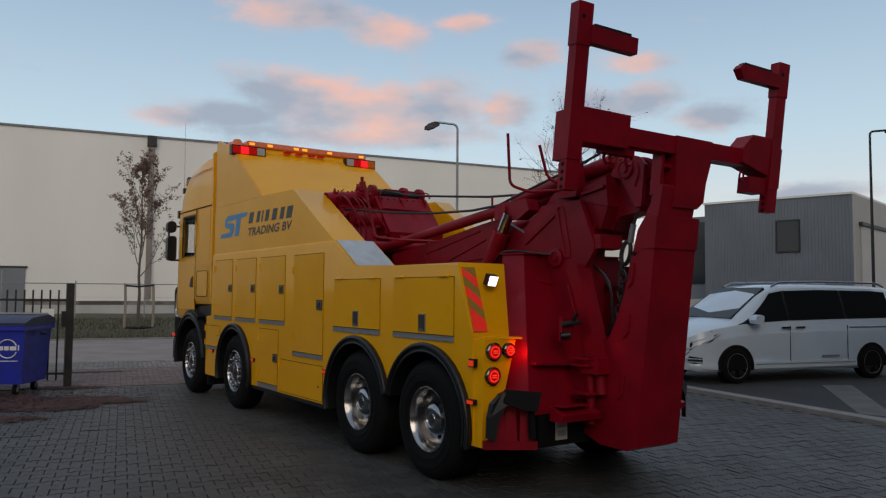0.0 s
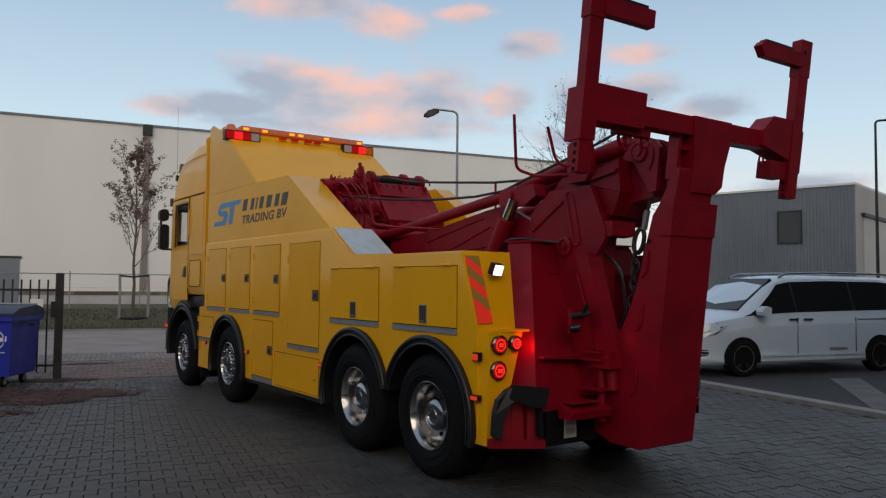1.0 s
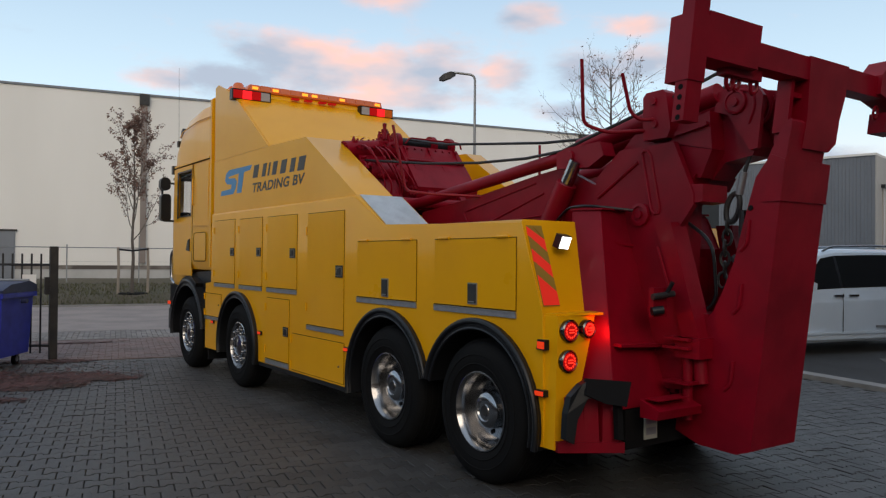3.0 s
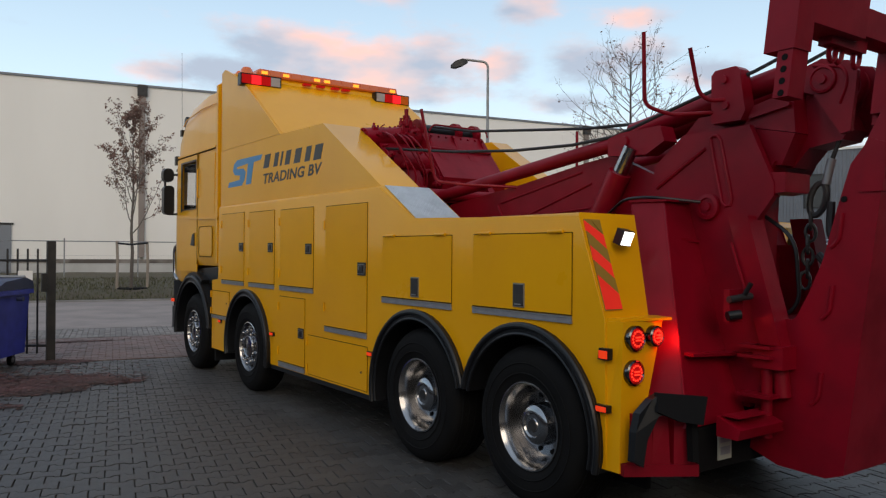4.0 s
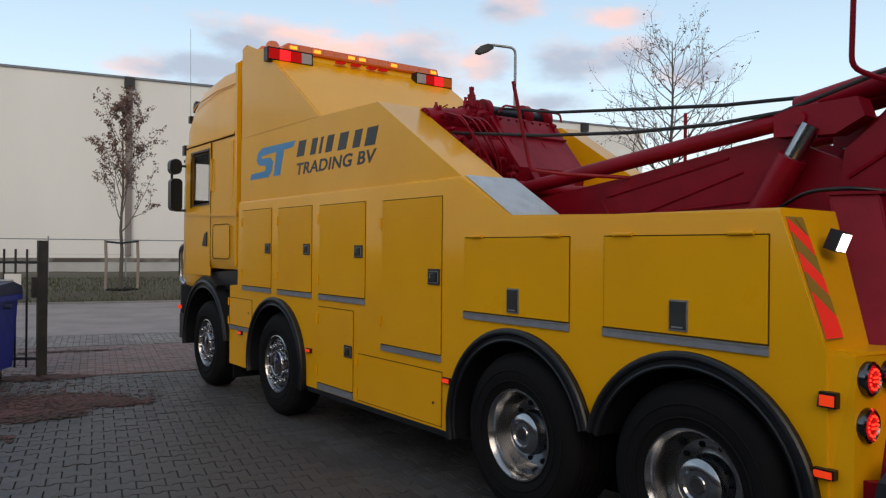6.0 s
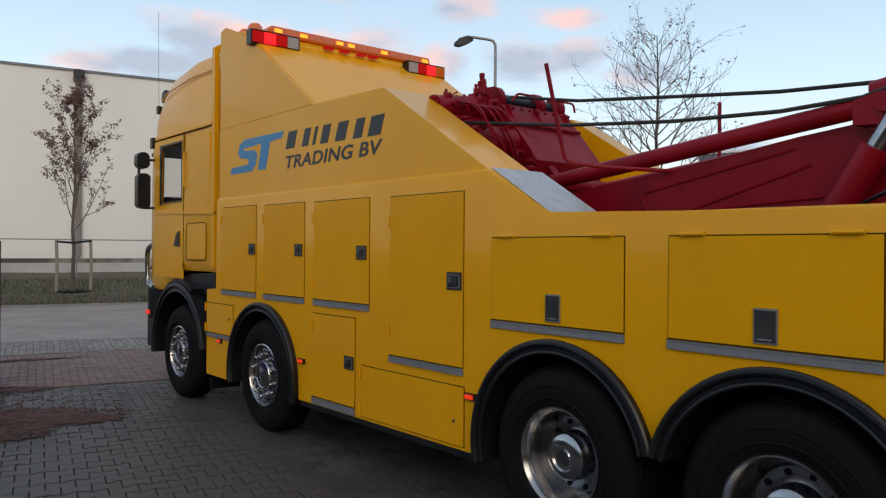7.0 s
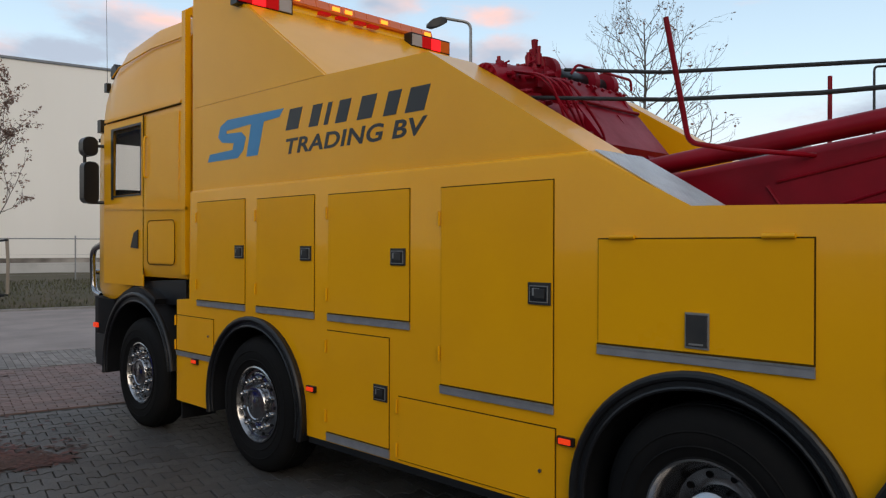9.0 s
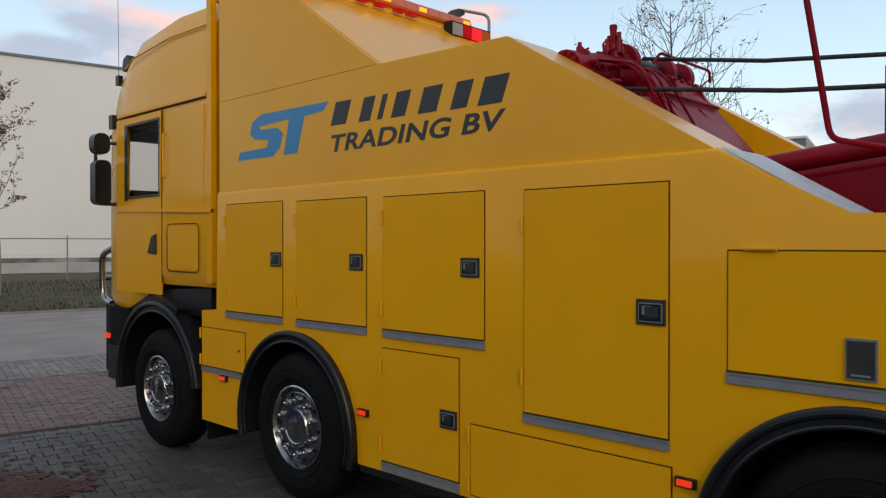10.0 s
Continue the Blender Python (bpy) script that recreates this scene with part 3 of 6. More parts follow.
cab = build_cab()
part("rear_frame", bevel(prism([(-1.214, 1.5), (-1.214, 3.94), (-1.03, 4.06), (1.03, 4.06), (1.214, 3.94), (1.214, 1.5), (1.16, 1.5), (1.16, 3.90), (-1.16, 3.90), (-1.16, 1.5)], 7.36, 7.43, "y"), 0.012), YELLOW, cab, smooth=True)
part("gap_wall", box(-1.12, 1.12, 7.21, 7.25, 1.3, 3.9), DARK, cab)
part("gap_cover", box(-1.12, 1.12, 7.255, 7.355, 3.0, 3.96), YELLOW, cab)
part("intake_pipe", rod([(-1.17, 7.235, 1.5), (-1.17, 7.235, 3.95)], 0.03), YELLOW, cab, smooth=True)
part("roof_seam", box(-1.209, -1.19, 7.46, 9.2, 3.090, 3.094), GROOVE, cab)
part("roof_seam", rod([(-1.152, 7.48, 3.735), (-1.152, 8.2, 3.745), (-1.148, 9.0, 3.68), (-1.134, 9.2, 3.61)], 0.008, n=6), YELLOW, cab)
part("roof_moulding", bevel(box(-1.19, -1.213, 7.46, 9.22, 3.10, 3.13), 0.01), YELLOW, cab, smooth=True)
for s in (1, -1):
    bm = bmesh.new()
    ys, zs = (8.27, 8.305, 9.025, 9.24), (1.36, 2.29, 3.005, 3.075)
    for i in range(3):
        for j in range(3):
            if i == 1 and j == 1:
                continue
            box(s * -1.196, s * -1.2085, ys[i] + 0.0005, ys[i + 1], zs[j] + 0.0005, zs[j + 1], bm)
    bmesh.ops.remove_doubles(bm, verts=bm.verts, dist=0.002)
    door = part("cab_door", bm, YELLOW, cab, "yellow cab door with window", True)
    part("door_seam", box(s * -1.2095, s * -1.2005, 8.262, 8.268, 1.48, 3.08), GROOVE, door)
    fr = bmesh.new()
    for y0, y1, z0, z1 in ((8.297, 8.312, 2.28, 3.012), (8.975, 9.035, 2.26, 3.012), (8.3125, 8.9745, 2.99, 3.012), (8.3125, 8.9745, 2.28, 2.297)):
        box(s * -1.2145, s * -1.2185, y0, y1, z0, z1, fr)
    part("window_frame", fr, RUBBER, door, "black window seal")
    part("window", box(s * -1.204, s * -1.198, 8.306, 9.02, 2.29, 3.0), GLASS, door, "tinted cab window").visible_shadow = False
    part("door_handle", bevel(prism([(8.36, 1.74), (8.36, 1.93), (8.45, 1.90), (8.53, 1.75)], s * -1.2145, s * -1.224), 0.004), RUBBER, door, "black recessed door handle")
    part("grab_rail", rod(bend([(s * -1.20, 8.19, 2.45), (s * -1.23, 8.19, 2.45), (s * -1.23, 8.19, 2.85), (s * -1.20, 8.19, 2.85)], 0.025), 0.010), YELLOW, cab, smooth=True)
    part("sleeper_panel", bevel(prism([(7.50, 2.18), (8.15, 2.30), (8.15, 3.03), (7.50, 3.03)], s * -1.19, s * -1.2085), 0.012, 3), YELLOW, cab, smooth=True)
    part("locker_flap", bevel(prism([(7.58, 1.60), (8.12, 1.60), (8.14, 2.0), (7.58, 2.0)], s * -1.20, s * -1.216), 0.015, 3), YELLOW, cab, smooth=True)
    part("swage_line", bevel(prism([(7.36, 2.10), (9.20, 2.16), (9.20, 2.19), (7.36, 2.13)], s * -1.19, s * -1.222), 0.012, 3), YELLOW, cab, smooth=True)
for y0, y1, z0, z1, r in ((7.565, 8.145, 1.585, 2.015, 0.06),):
    ring = [(-1.2165, y, z) for y, z in rounded(y0, y1, z0, z1, r)]
    part("panel_seam", rod(ring + ring[:1], 0.004, n=5, ends=False), GROOVE, cab)
part("headliner", box(-1.12, 1.12, 8.35, 9.62, 2.94, 2.98), DARK, cab)
part("seat", bevel(box(-0.95, -0.45, 8.1, 8.45, 1.6, 2.75), 0.06, 3), DARK, cab, "dark driver seat", True)
part("dashboard", bevel(box(-1.1, 1.1, 9.1, 9.5, 1.5, 2.38), 0.05, 3), DARK, cab)
part("windscreen", prism([(9.775, 2.2), (9.79, 2.2), (9.73, 3.02), (9.715, 3.02)], -0.9, 0.9), GLASS, cab)
part("sun_visor", bevel(prism([(9.72, 3.16), (9.96, 3.00), (9.98, 3.03), (9.75, 3.24)], -0.95, 0.95), 0.012), RUBBER, cab, "dark sun visor")
for x in (-1.0, -0.62, 0.62, 1.0):
    lamp = part("roof_lamp", bevel(prism([(9.30, 3.72), (9.44, 3.64), (9.465, 3.69), (9.44, 3.77), (9.36, 3.80)], x - 0.05, x + 0.05), 0.02, 3), RUBBER, cab, "black lamp on the roof edge", True)
    part("lens", bevel(box(x - 0.035, x + 0.035, 9.455, 9.47, 3.67, 3.74), 0.004, 1), CLEAR_LENS, lamp)
part("antenna_foot", bevel(box(-1.09, -1.04, 9.47, 9.54, 3.50, 3.60), 0.01), RUBBER, cab)
part("antenna", rod([(-1.07, 9.50, 3.58), (-1.08, 9.51, 4.85)], 0.003, n=6, taper=0.002), DARK_METAL, cab)
part("marker_lamp", bevel(box(-1.14, -1.20, 9.36, 9.45, 3.02, 3.16), 0.01), RUBBER, cab)
for s in (1, -1):
    arm = part("mirror_arm", rod(bend([(s * -1.18, 9.30, 2.86), (s * -1.37, 9.36, 2.86), (s * -1.37, 9.36, 2.24), (s * -1.18, 9.30, 2.24)], 0.05), 0.018), RUBBER, cab)
    part("mirror", bevel(prism(rounded(s * -1.25, s * -1.41, 2.23, 2.68, 0.06), 9.27, 9.40, "y"), 0.02, 2, 50), RUBBER, cab, "large black side mirror", True)
    part("wide_mirror", bevel(prism(rounded(s * -1.26, s * -1.42, 2.74, 2.95, 0.07), 9.27, 9.40, "y"), 0.02, 2, 50), RUBBER, cab, "black wide-angle mirror", True)
part("bumper", bevel(prism([(-1.20, 8.98), (-1.20, 9.40), (-1.12, 9.72), (-0.90, 9.93), (0.90, 9.93), (1.12, 9.72), (1.20, 9.40), (1.20, 8.98)], 0.50, 1.19, "z"), 0.05, 3), DARK, cab, "black front bumper", True)
part("cab_step", bevel(box(-1.225, -1.0, 9.05, 9.42, 0.46, 0.80), 0.03), RUBBER, cab)
part("wheel_housing", bevel(prism([(7.47, 1.2), (7.47, 1.45), (8.95, 1.38), (9.1, 1.15), (8.7, 1.2)], -1.15, 1.15), 0.02), RUBBER, cab)
part("fender_cover", bevel(prism(arc(AXLES[0], HUB, 0.86, 40, 118, 12) + arc(AXLES[0], HUB, 0.80, 118, 40, 12), -1.265, -1.0), 0.012), RUBBER, cab, smooth=True)
for x in (-0.98, 0.98):
    part("bull_bar", rod(bend([(x, 9.9, 1.18), (x, 10.14, 1.22), (x, 10.17, 1.72), (x, 9.82, 1.80)], 0.12, 6), 0.035, n=14), CHROME, cab, "polished tubular bull bar", True)
part("bull_bar", rod([(-0.98, 10.16, 1.45), (0.98, 10.16, 1.45)], 0.03), CHROME, cab, smooth=True)
part("bumper_lamp", box(-1.19, -1.212, 9.44, 9.54, 0.86, 0.91), LAMP_SIDE, cab)

# ---- lamps and light bars ----
def rear_cluster(x0, x1, lit):
    """Combination lamp on the top edge: three lenses in a black case."""
    lamp = part("combination_lamp", bevel(box(x0, x1, 6.34, 6.44, 3.765, 3.915), 0.012), RUBBER, truck, "lit combination lamp in a black case")
    w = (x1 - x0 - 0.03) / 4
    for k, m in enumerate(lit):
        part("lens", bevel(box(x0 + 0.015 + w * k, x0 + 0.009 + w * (k + 1), 6.325, 6.342, 3.785, 3.897), 0.006, 1), m, lamp)


rear_cluster(-1.28, -0.735, (RED_LENS, LAMP_RED, RED_LENS, CLEAR_LENS))
rear_cluster(0.67, 1.225, (CLEAR_LENS, RED_LENS, LAMP_RED, AMBER_LENS))
bar = part("light_bar", bevel(box(-0.99, 1.11, 6.47, 6.76, 3.935, 3.952), 0.006), AMBER_LENS, truck, "long amber warning light bar on the roof edge")
for k in range(14):
    x0 = -0.98 + k * 0.149
    part("lens", bevel(hexa(bmesh.new(), [(x0, 6.47, 3.954), (x0 + 0.146, 6.47, 3.954), (x0 + 0.146, 6.75, 3.954), (x0, 6.75, 3.954),
                                          (x0 + 0.004, 6.49, 4.03), (x0 + 0.142, 6.49, 4.03), (x0 + 0.142, 6.72, 4.03), (x0 + 0.004, 6.72, 4.03)]), 0.012, 2),
         AMBER_LENS, bar, "amber lens", True)
    if k in (0, 2, 5, 6, 9, 13):
        part("flash_lamp", bevel(box(x0 + 0.03, x0 + 0.11, 6.464, 6.477, 3.965, 4.0), 0.003, 1), LAMP_AMBER, bar)
for x, y in ((-1.08, 6.66), (-1.06, 6.92), (1.16, 6.72)):
    part("beacon", lathe([(0, 0.095), (0.03, 0.10), (0.05, 0.085), (0.10, 0.075), (0.13, 0.05), (0.138, 0.0)], (x, y, 3.93), 24, axis="z"), AMBER_LENS, truck, "amber rotating beacon", True)
for x in (-0.34, -0.14, 0.08, 0.24):
    part("marker_lamp", bevel(box(x - 0.055, x + 0.055, 6.39, 6.45, 3.876, 3.902), 0.006), RED_LENS, truck, "small red marker lamp")
# round tail lamps
for x, y, z, r in ((-1.115, 0.135, 1.165, 0.072), (-1.125, 0.135, 0.96, 0.072), (-0.975, 0.10, 1.175, 0.058)):
    for s in (1, -1):
        ring = part("tail_lamp", lathe([(0.02, r + 0.006), (-0.02, r + 0.006), (-0.028, r - 0.004), (-0.018, r - 0.010)], (s * x, y, z), 36, axis="y"), RIM, truck, "round lit red tail lamp with dark chrome ring", True)
        part("lens", lathe([(-0.017, r - 0.010), (-0.026, r * 0.6), (-0.03, 0.0)], (s * x, y, z), 30, axis="y"), RED_LENS, ring, smooth=True)
        bm = bmesh.new()
        for q in range(14):
            a = q * math.tau / 14
            cx, cz = s * x + r * 0.62 * math.cos(a), z + r * 0.62 * math.sin(a)
            lathe([(-0.028, 0.0075), (-0.033, 0.003)], (cx, y, cz), 8, bm, axis="y")
        for q in (-0.5, 0.5):
            box(s * x - r * 0.30, s * x + r * 0.30, y - 0.036, y - 0.028, z + q * 0.018 - 0.0035, z + q * 0.018 + 0.0035, bm)
        part("lit_insert", bm, LAMP_HOT, ring)
for y, z, m, w, h in ((0.242, 1.07, LAMP_SIDE, 0.085, 0.07), (0.258, 0.74, LAMP_SIDE, 0.105, 0.045)):
    lamp = part("side_marker", bevel(prism([(y - w / 2, z - h / 2), (y + w / 2, z - h / 2), (y + w / 2.6, z + h / 2), (y - w / 2, z + h / 2)], -1.235, -1.275), 0.008), RUBBER, truck, "lit side marker lamp")
    part("lens", bevel(box(-1.272, -1.281, y - w * 0.42, y + w * 0.34, z - h * 0.38, z + h * 0.30), 0.004, 1), m, lamp)
for y, z in ((7.09, 0.735), (5.33, 0.725), (3.07, 0.75)):
    lamp = part("side_marker", bevel(box(-1.245, -1.268, y - 0.05, y + 0.05, z - 0.022, z + 0.022), 0.006), RUBBER, truck, "small lit side marker lamp")
    part("lens", bevel(box(-1.266, -1.278, y - 0.036, y + 0.036, z - 0.014, z + 0.014), 0.009, 2), LAMP_SIDE, lamp)


def rear_y(z):
    return 0.255 + 0.23 * (z - 1.275) / 0.645


# striped board and work lamp on the sloping rear face
for s in (1, -1):
    def on_rear(x, z, d):
        return (s * x, rear_y(z) - d, z)
    zb, zt = 1.335, 1.885
    def board(z0, z1, d0, d1):
        def xs(z):
            k = (z - zb) / (zt - zb)
            return -1.225 + 0.01 * k, -1.075 + 0.005 * k
        a, b = xs(z0), xs(z1)
        return hexa(bmesh.new(), [on_rear(a[0], z0, d1), on_rear(a[1], z0, d1), on_rear(a[1], z0, d0), on_rear(a[0], z0, d0),
                                  on_rear(b[0], z1, d1), on_rear(b[1], z1, d1), on_rear(b[1], z1, d0), on_rear(b[0], z1, d0)])
    plate = part("warning_board", board(zb - 0.008, zt + 0.008, 0.001, 0.008), STRIPE_OLIVE, truck, "red and olive striped warning board")
    n = 6
    for k in range(n):
        h = (zt - zb) / n
        z0 = zb + k * h
        sl = 0.12
        bm = bmesh.new()
        lo, hi = z0, z0 + h
        q = [(-1.224, min(lo + sl, zt)), (-1.076, lo), (-1.074, hi), (-1.218, min(hi + sl, zt))]
        if k == 0:
            q = [(-1.224, zb)] + q[1:]
        if q[0][1] >= zt - 0.001 and q[3][1] >= zt - 0.001:
            q = [(-1.15, zt), (-1.078, lo), (-1.076, zt)]
        vs = [bm.verts.new(on_rear(x, z, 0.0125)) for x, z in q]
        ws = [bm.verts.new(on_rear(x, z, 0.0085)) for x, z in q]
        bm.faces.new(vs)
        bm.faces.new(ws[::-1])
        for i in range(len(vs)):
            j = (i + 1) % len(vs)
            bm.faces.new((vs[i], vs[j], ws[j], ws[i]))
        part("stripe", bm, STRIPE_RED if k % 2 == 0 else STRIPE_OLIVE, plate)
    wl = bevel(box(-0.052, 0.052, -0.06, 0.0, -0.05, 0.05), 0.016, 2)
    bmesh.ops.transform(wl, matrix=Matrix.Translation((s * -0.985, 0.37, 1.79)) @ Euler((radians(20), radians(4 * s), radians(4 * s))).to_matrix().to_4x4(), verts=wl.verts)
    wl = part("work_lamp", wl, RUBBER, truck, "lit white work lamp" if s > 0 else "unlit work lamp", True)
    ln = bevel(box(-0.045, 0.045, -0.066, -0.06, -0.043, 0.043), 0.004, 1)
    bmesh.ops.transform(ln, matrix=Matrix.Translation((s * -0.985, 0.37, 1.79)) @ Euler((radians(20), radians(4 * s), radians(4 * s))).to_matrix().to_4x4(), verts=ln.verts)
    part("lens", ln, LAMP_WHITE if s > 0 else CLEAR_LENS, wl)

# ---- lettering on the upper panel ----
def skewed(y0, y1, z0, z1, mat, name, lean=0.06, owner=None):
    bm = prism([(y0, z0), (y1, z0), (y1 - lean, z1), (y0 - lean, z1)], -1.2225, -1.2245)
    return part(name, bm, mat, owner or truck)


emblem = part("emblem", prism([(6.92, 2.50), (6.42, 2.50), (6.33, 2.56), (6.29, 2.66), (6.36, 2.71), (6.60, 2.72), (6.60, 2.745), (6.21, 2.76), (6.28, 2.50), (6.11, 2.50),
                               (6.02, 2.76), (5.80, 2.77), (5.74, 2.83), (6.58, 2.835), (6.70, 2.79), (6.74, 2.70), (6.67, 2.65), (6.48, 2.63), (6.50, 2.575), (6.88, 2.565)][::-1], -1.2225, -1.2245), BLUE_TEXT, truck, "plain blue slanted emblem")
for y0, y1 in ((5.535, 5.70), (5.285, 5.40), (5.165, 5.215), (4.95, 5.08), (4.675, 4.835), (4.43, 4.56), (4.165, 4.345)):
    drop = 0.022 * (5.72 - y1)
    skewed(y0 + 0.015, y1 + 0.015, 2.655 - drop, 2.812 - drop, BLACK_TEXT, "name_bar")
cu = bpy.data.curves.new("lettering", "FONT")
cu.body, cu.size, cu.extrude, cu.shear, cu.offset = "TRADING BV", 0.165, 0.001, 0.2, 0.004
cu.space_character = 1.06
tmp = bpy.data.objects.new("lettering", cu)
scene.collection.objects.link(tmp)
bpy.context.view_layer.update()
me = bpy.data.meshes.new_from_object(tmp.evaluated_get(bpy.context.evaluated_depsgraph_get()))
bpy.data.objects.remove(tmp)
xs = [v.co.x for v in me.vertices]
k = 1.56 / (max(xs) - min(xs))
me.transform(Matrix.Diagonal((k, 0.115 / max(v.co.y for v in me.vertices), 1, 1)))
me.transform(Matrix(((0, 0, -1, -1.2235), (-1, 0, 0, 5.735), (0, 1, 0, 2.475), (0, 0, 0, 1))))
me.materials.append(BLACK_TEXT)
ob = new("lettering", me)
ob.parent, ob.matrix_parent_inverse = truck, truck.matrix_world.inverted()
ob["label"] = "black slanted lettering TRADING BV"

# ---- crane ----
for s in (1, -1):
    bm = hexa(bmesh.new(), [(s * -1.03, 0.20, 0.64), (s * -0.92, -0.10, 0.64), (s * -0.30, -0.08, 0.64), (s * -0.30, 0.55, 0.64),
                            (s * -0.70, 0.52, 2.02), (s * -0.625, 0.315, 2.02), (s * -0.30, 0.34, 2.02), (s * -0.30, 0.60, 2.02)])
    part("mast_column", bevel(bm, 0.012), RED, truck, "red welded crane column", True)
    for z, d in ((1.77, 0.02), (1.05, 0.09)):
        y = 0.36 - (2.02 - z) * 0.325
        x = -0.57 - (2.02 - z) * 0.25
        part("column_rib", bevel(hexa(bmesh.new(), [(s * (x + 0.02), y - d, z), (s * -0.32, y - d - 0.02, z - 0.02), (s * -0.32, y + 0.1, z - 0.02), (s * (x + 0.02), y + 0.1, z),
                                                  (s * (x + 0.02), y - d, z + 0.02), (s * -0.32, y - d - 0.02, z), (s * -0.32, y + 0.1, z), (s * (x + 0.02), y + 0.1, z + 0.02)]), 0.004), RED, truck)
    for (x0, y0, z0), (x1, y1, z1) in (((-0.92, -0.10, 0.66), (-0.629, 0.309, 2.0)), ((-1.03, 0.20, 0.66), (-0.70, 0.52, 2.0))):
        pts = [(s * (x0 + (x1 - x0) * q / 24 - 0.002 * (q % 2)), y0 + (y1 - y0) * q / 24 - 0.004 * (q % 2), z0 + (z1 - z0) * q / 24) for q in range(25)]
        part("weld_bead", rod(pts, 0.007, n=6), RED, truck, smooth=True)
    part("column_cap", bevel(hexa(bmesh.new(), [(s * -0.72, 0.53, 2.021), (s * -0.635, 0.29, 2.021), (s * -0.30, 0.31, 2.021), (s * -0.30, 0.62, 2.021),
                                              (s * -0.72, 0.53, 2.035), (s * -0.635, 0.29, 2.035), (s * -0.30, 0.31, 2.035), (s * -0.30, 0.62, 2.035)]), 0.004, 1), RED, truck)
    # mast side plate with slot, rib and boss
    out = [(0.75, 1.55), (0.62, 2.30), (0.38, 2.49), (-0.12, 2.50), (-0.29, 2.12), (-0.29, 2.04), (-0.12, 1.82), (-0.12, 1.66), (-0.20, 1.35), (-0.26, 0.75), (0.5, 0.7)]
    if s < 0:
        out = [(0.75, 1.55), (0.70, 1.75), (-0.10, 1.74), (-0.12, 1.66), (-0.20, 1.35), (-0.26, 0.75), (0.5, 0.7)]
    part("mast_plate", bevel(prism(out, s * -0.345, s * -0.295), 0.008), RED, truck, "red mast side plate with slot and pivot boss", True)
    if s > 0:
        slot = [(0.165, 2.44), (0.145, 2.46), (0.11, 2.455), (0.085, 2.42), (0.0, 2.03), (0.01, 1.995), (0.045, 1.99), (0.075, 2.02)]
        part("slot_rim", rod([(s * -0.348, y, z) for y, z in slot + slot[:1]], 0.012, n=8, ends=False), RED, truck, smooth=True)
        part("pivot_boss", lathe([(s * -0.0, 0.085), (s * -0.03, 0.085), (s * -0.035, 0.06), (s * -0.022, 0.055), (s * -0.022, 0.03), (s * -0.04, 0.028), (s * -0.04, 0.0)], (s * -0.345, 0.17, 1.99), 28), RED, truck, smooth=True)
        part("plate_rib", rod([(s * -0.35, 0.60, 2.14), (s * -0.35, 0.20, 2.38)], 0.012, n=6), RED, truck)
    # lift arm lug
    out = [(0.17, 2.54), (0.17, 2.86), (0.14, 2.89), (-0.01, 2.895), (-0.04, 2.87), (-0.08, 2.60), (-0.05, 2.54)]
    part("arm_lug", bevel(prism(out, s * -0.33, s * -0.22), 0.012), RED, truck, smooth=True)
    for y, z in ((0.07, 2.82), (0.06, 2.65)):
        part("bolt", lathe([(0, 0.028), (s * -0.014, 0.026), (s * -0.014, 0.0)], (s * -0.332, y, z), 12), RED, truck)
    # long boom side plate
    out = [(3.14, 2.14), (3.14, 1.70), (0.70, 1.62), (0.55, 2.20), (1.02, 2.42), (1.32, 2.385), (2.10, 2.265)]
    part("boom_plate", bevel(prism(out, s * -0.33, s * -0.27), 0.008), RED, truck, "long red boom side plate", True)
    for a, b in (((2.35, 2.12), (1.35, 2.315)), ((2.05, 1.98), (1.25, 2.22)), ((2.05, 1.98), (1.10, 2.04)), ((2.4, 2.10), (2.3, 1.95))):
        part("boom_rib", rod([(s * -0.333, *a), (s * -0.333, *b)], 0.009, n=6), RED, truck)
    # stay tube along the boom and its block
    part("stay_tube", rod([(s * -0.36, 3.35, 2.215), (s * -0.36, 0.75, 2.525)], 0.056, n=20), RED, truck, "round red stay tube", True)
    part("stay_block", bevel(prism([(1.00, 2.40), (1.00, 2.53), (0.88, 2.56), (0.52, 2.57), (0.48, 2.46), (0.64, 2.38)], s * -0.42, s * -0.28), 0.012), RED, truck, smooth=True)
    part("pin", lathe([(0, 0.045), (s * -0.02, 0.04), (s * -0.02, 0.0)], (s * -0.422, 0.84, 2.49), 20), RED, truck, smooth=True)
    # lift ram
    a, b = Vector((s * -0.42, 1.22, 1.72)), Vector((s * -0.42, 0.88, 2.27))
    part("ram_barrel", rod([a, b], 0.085, n=24), RED, truck, "red hydraulic lift ram", True)
    part("ram_rod", rod([b, b + (b - a) * 0.32], 0.055, n=20), CHROME, truck, "polished ram rod", True)
    # upper boom tube towards the head
    part("head_tube", rod([(s * -0.14, 1.0, 2.60), (s * -0.14, -0.35, 2.83)], 0.075, n=20), RED, truck, smooth=True)
part("mast_core", box(-0.29, 0.29, 0.05, 0.7, 0.7, 1.68), RED, truck)
part("mast_web", bevel(prism([(-0.10, 0.7), (-0.16, 2.04), (-0.22, 2.19), (0.55, 2.19), (0.55, 0.7)], -0.29, -0.07), 0.01), RED, truck)
part("boom_floor", prism([(3.1, 1.72), (0.7, 1.66), (0.7, 1.9), (3.1, 1.95)], -0.265, 0.265), RED, truck)
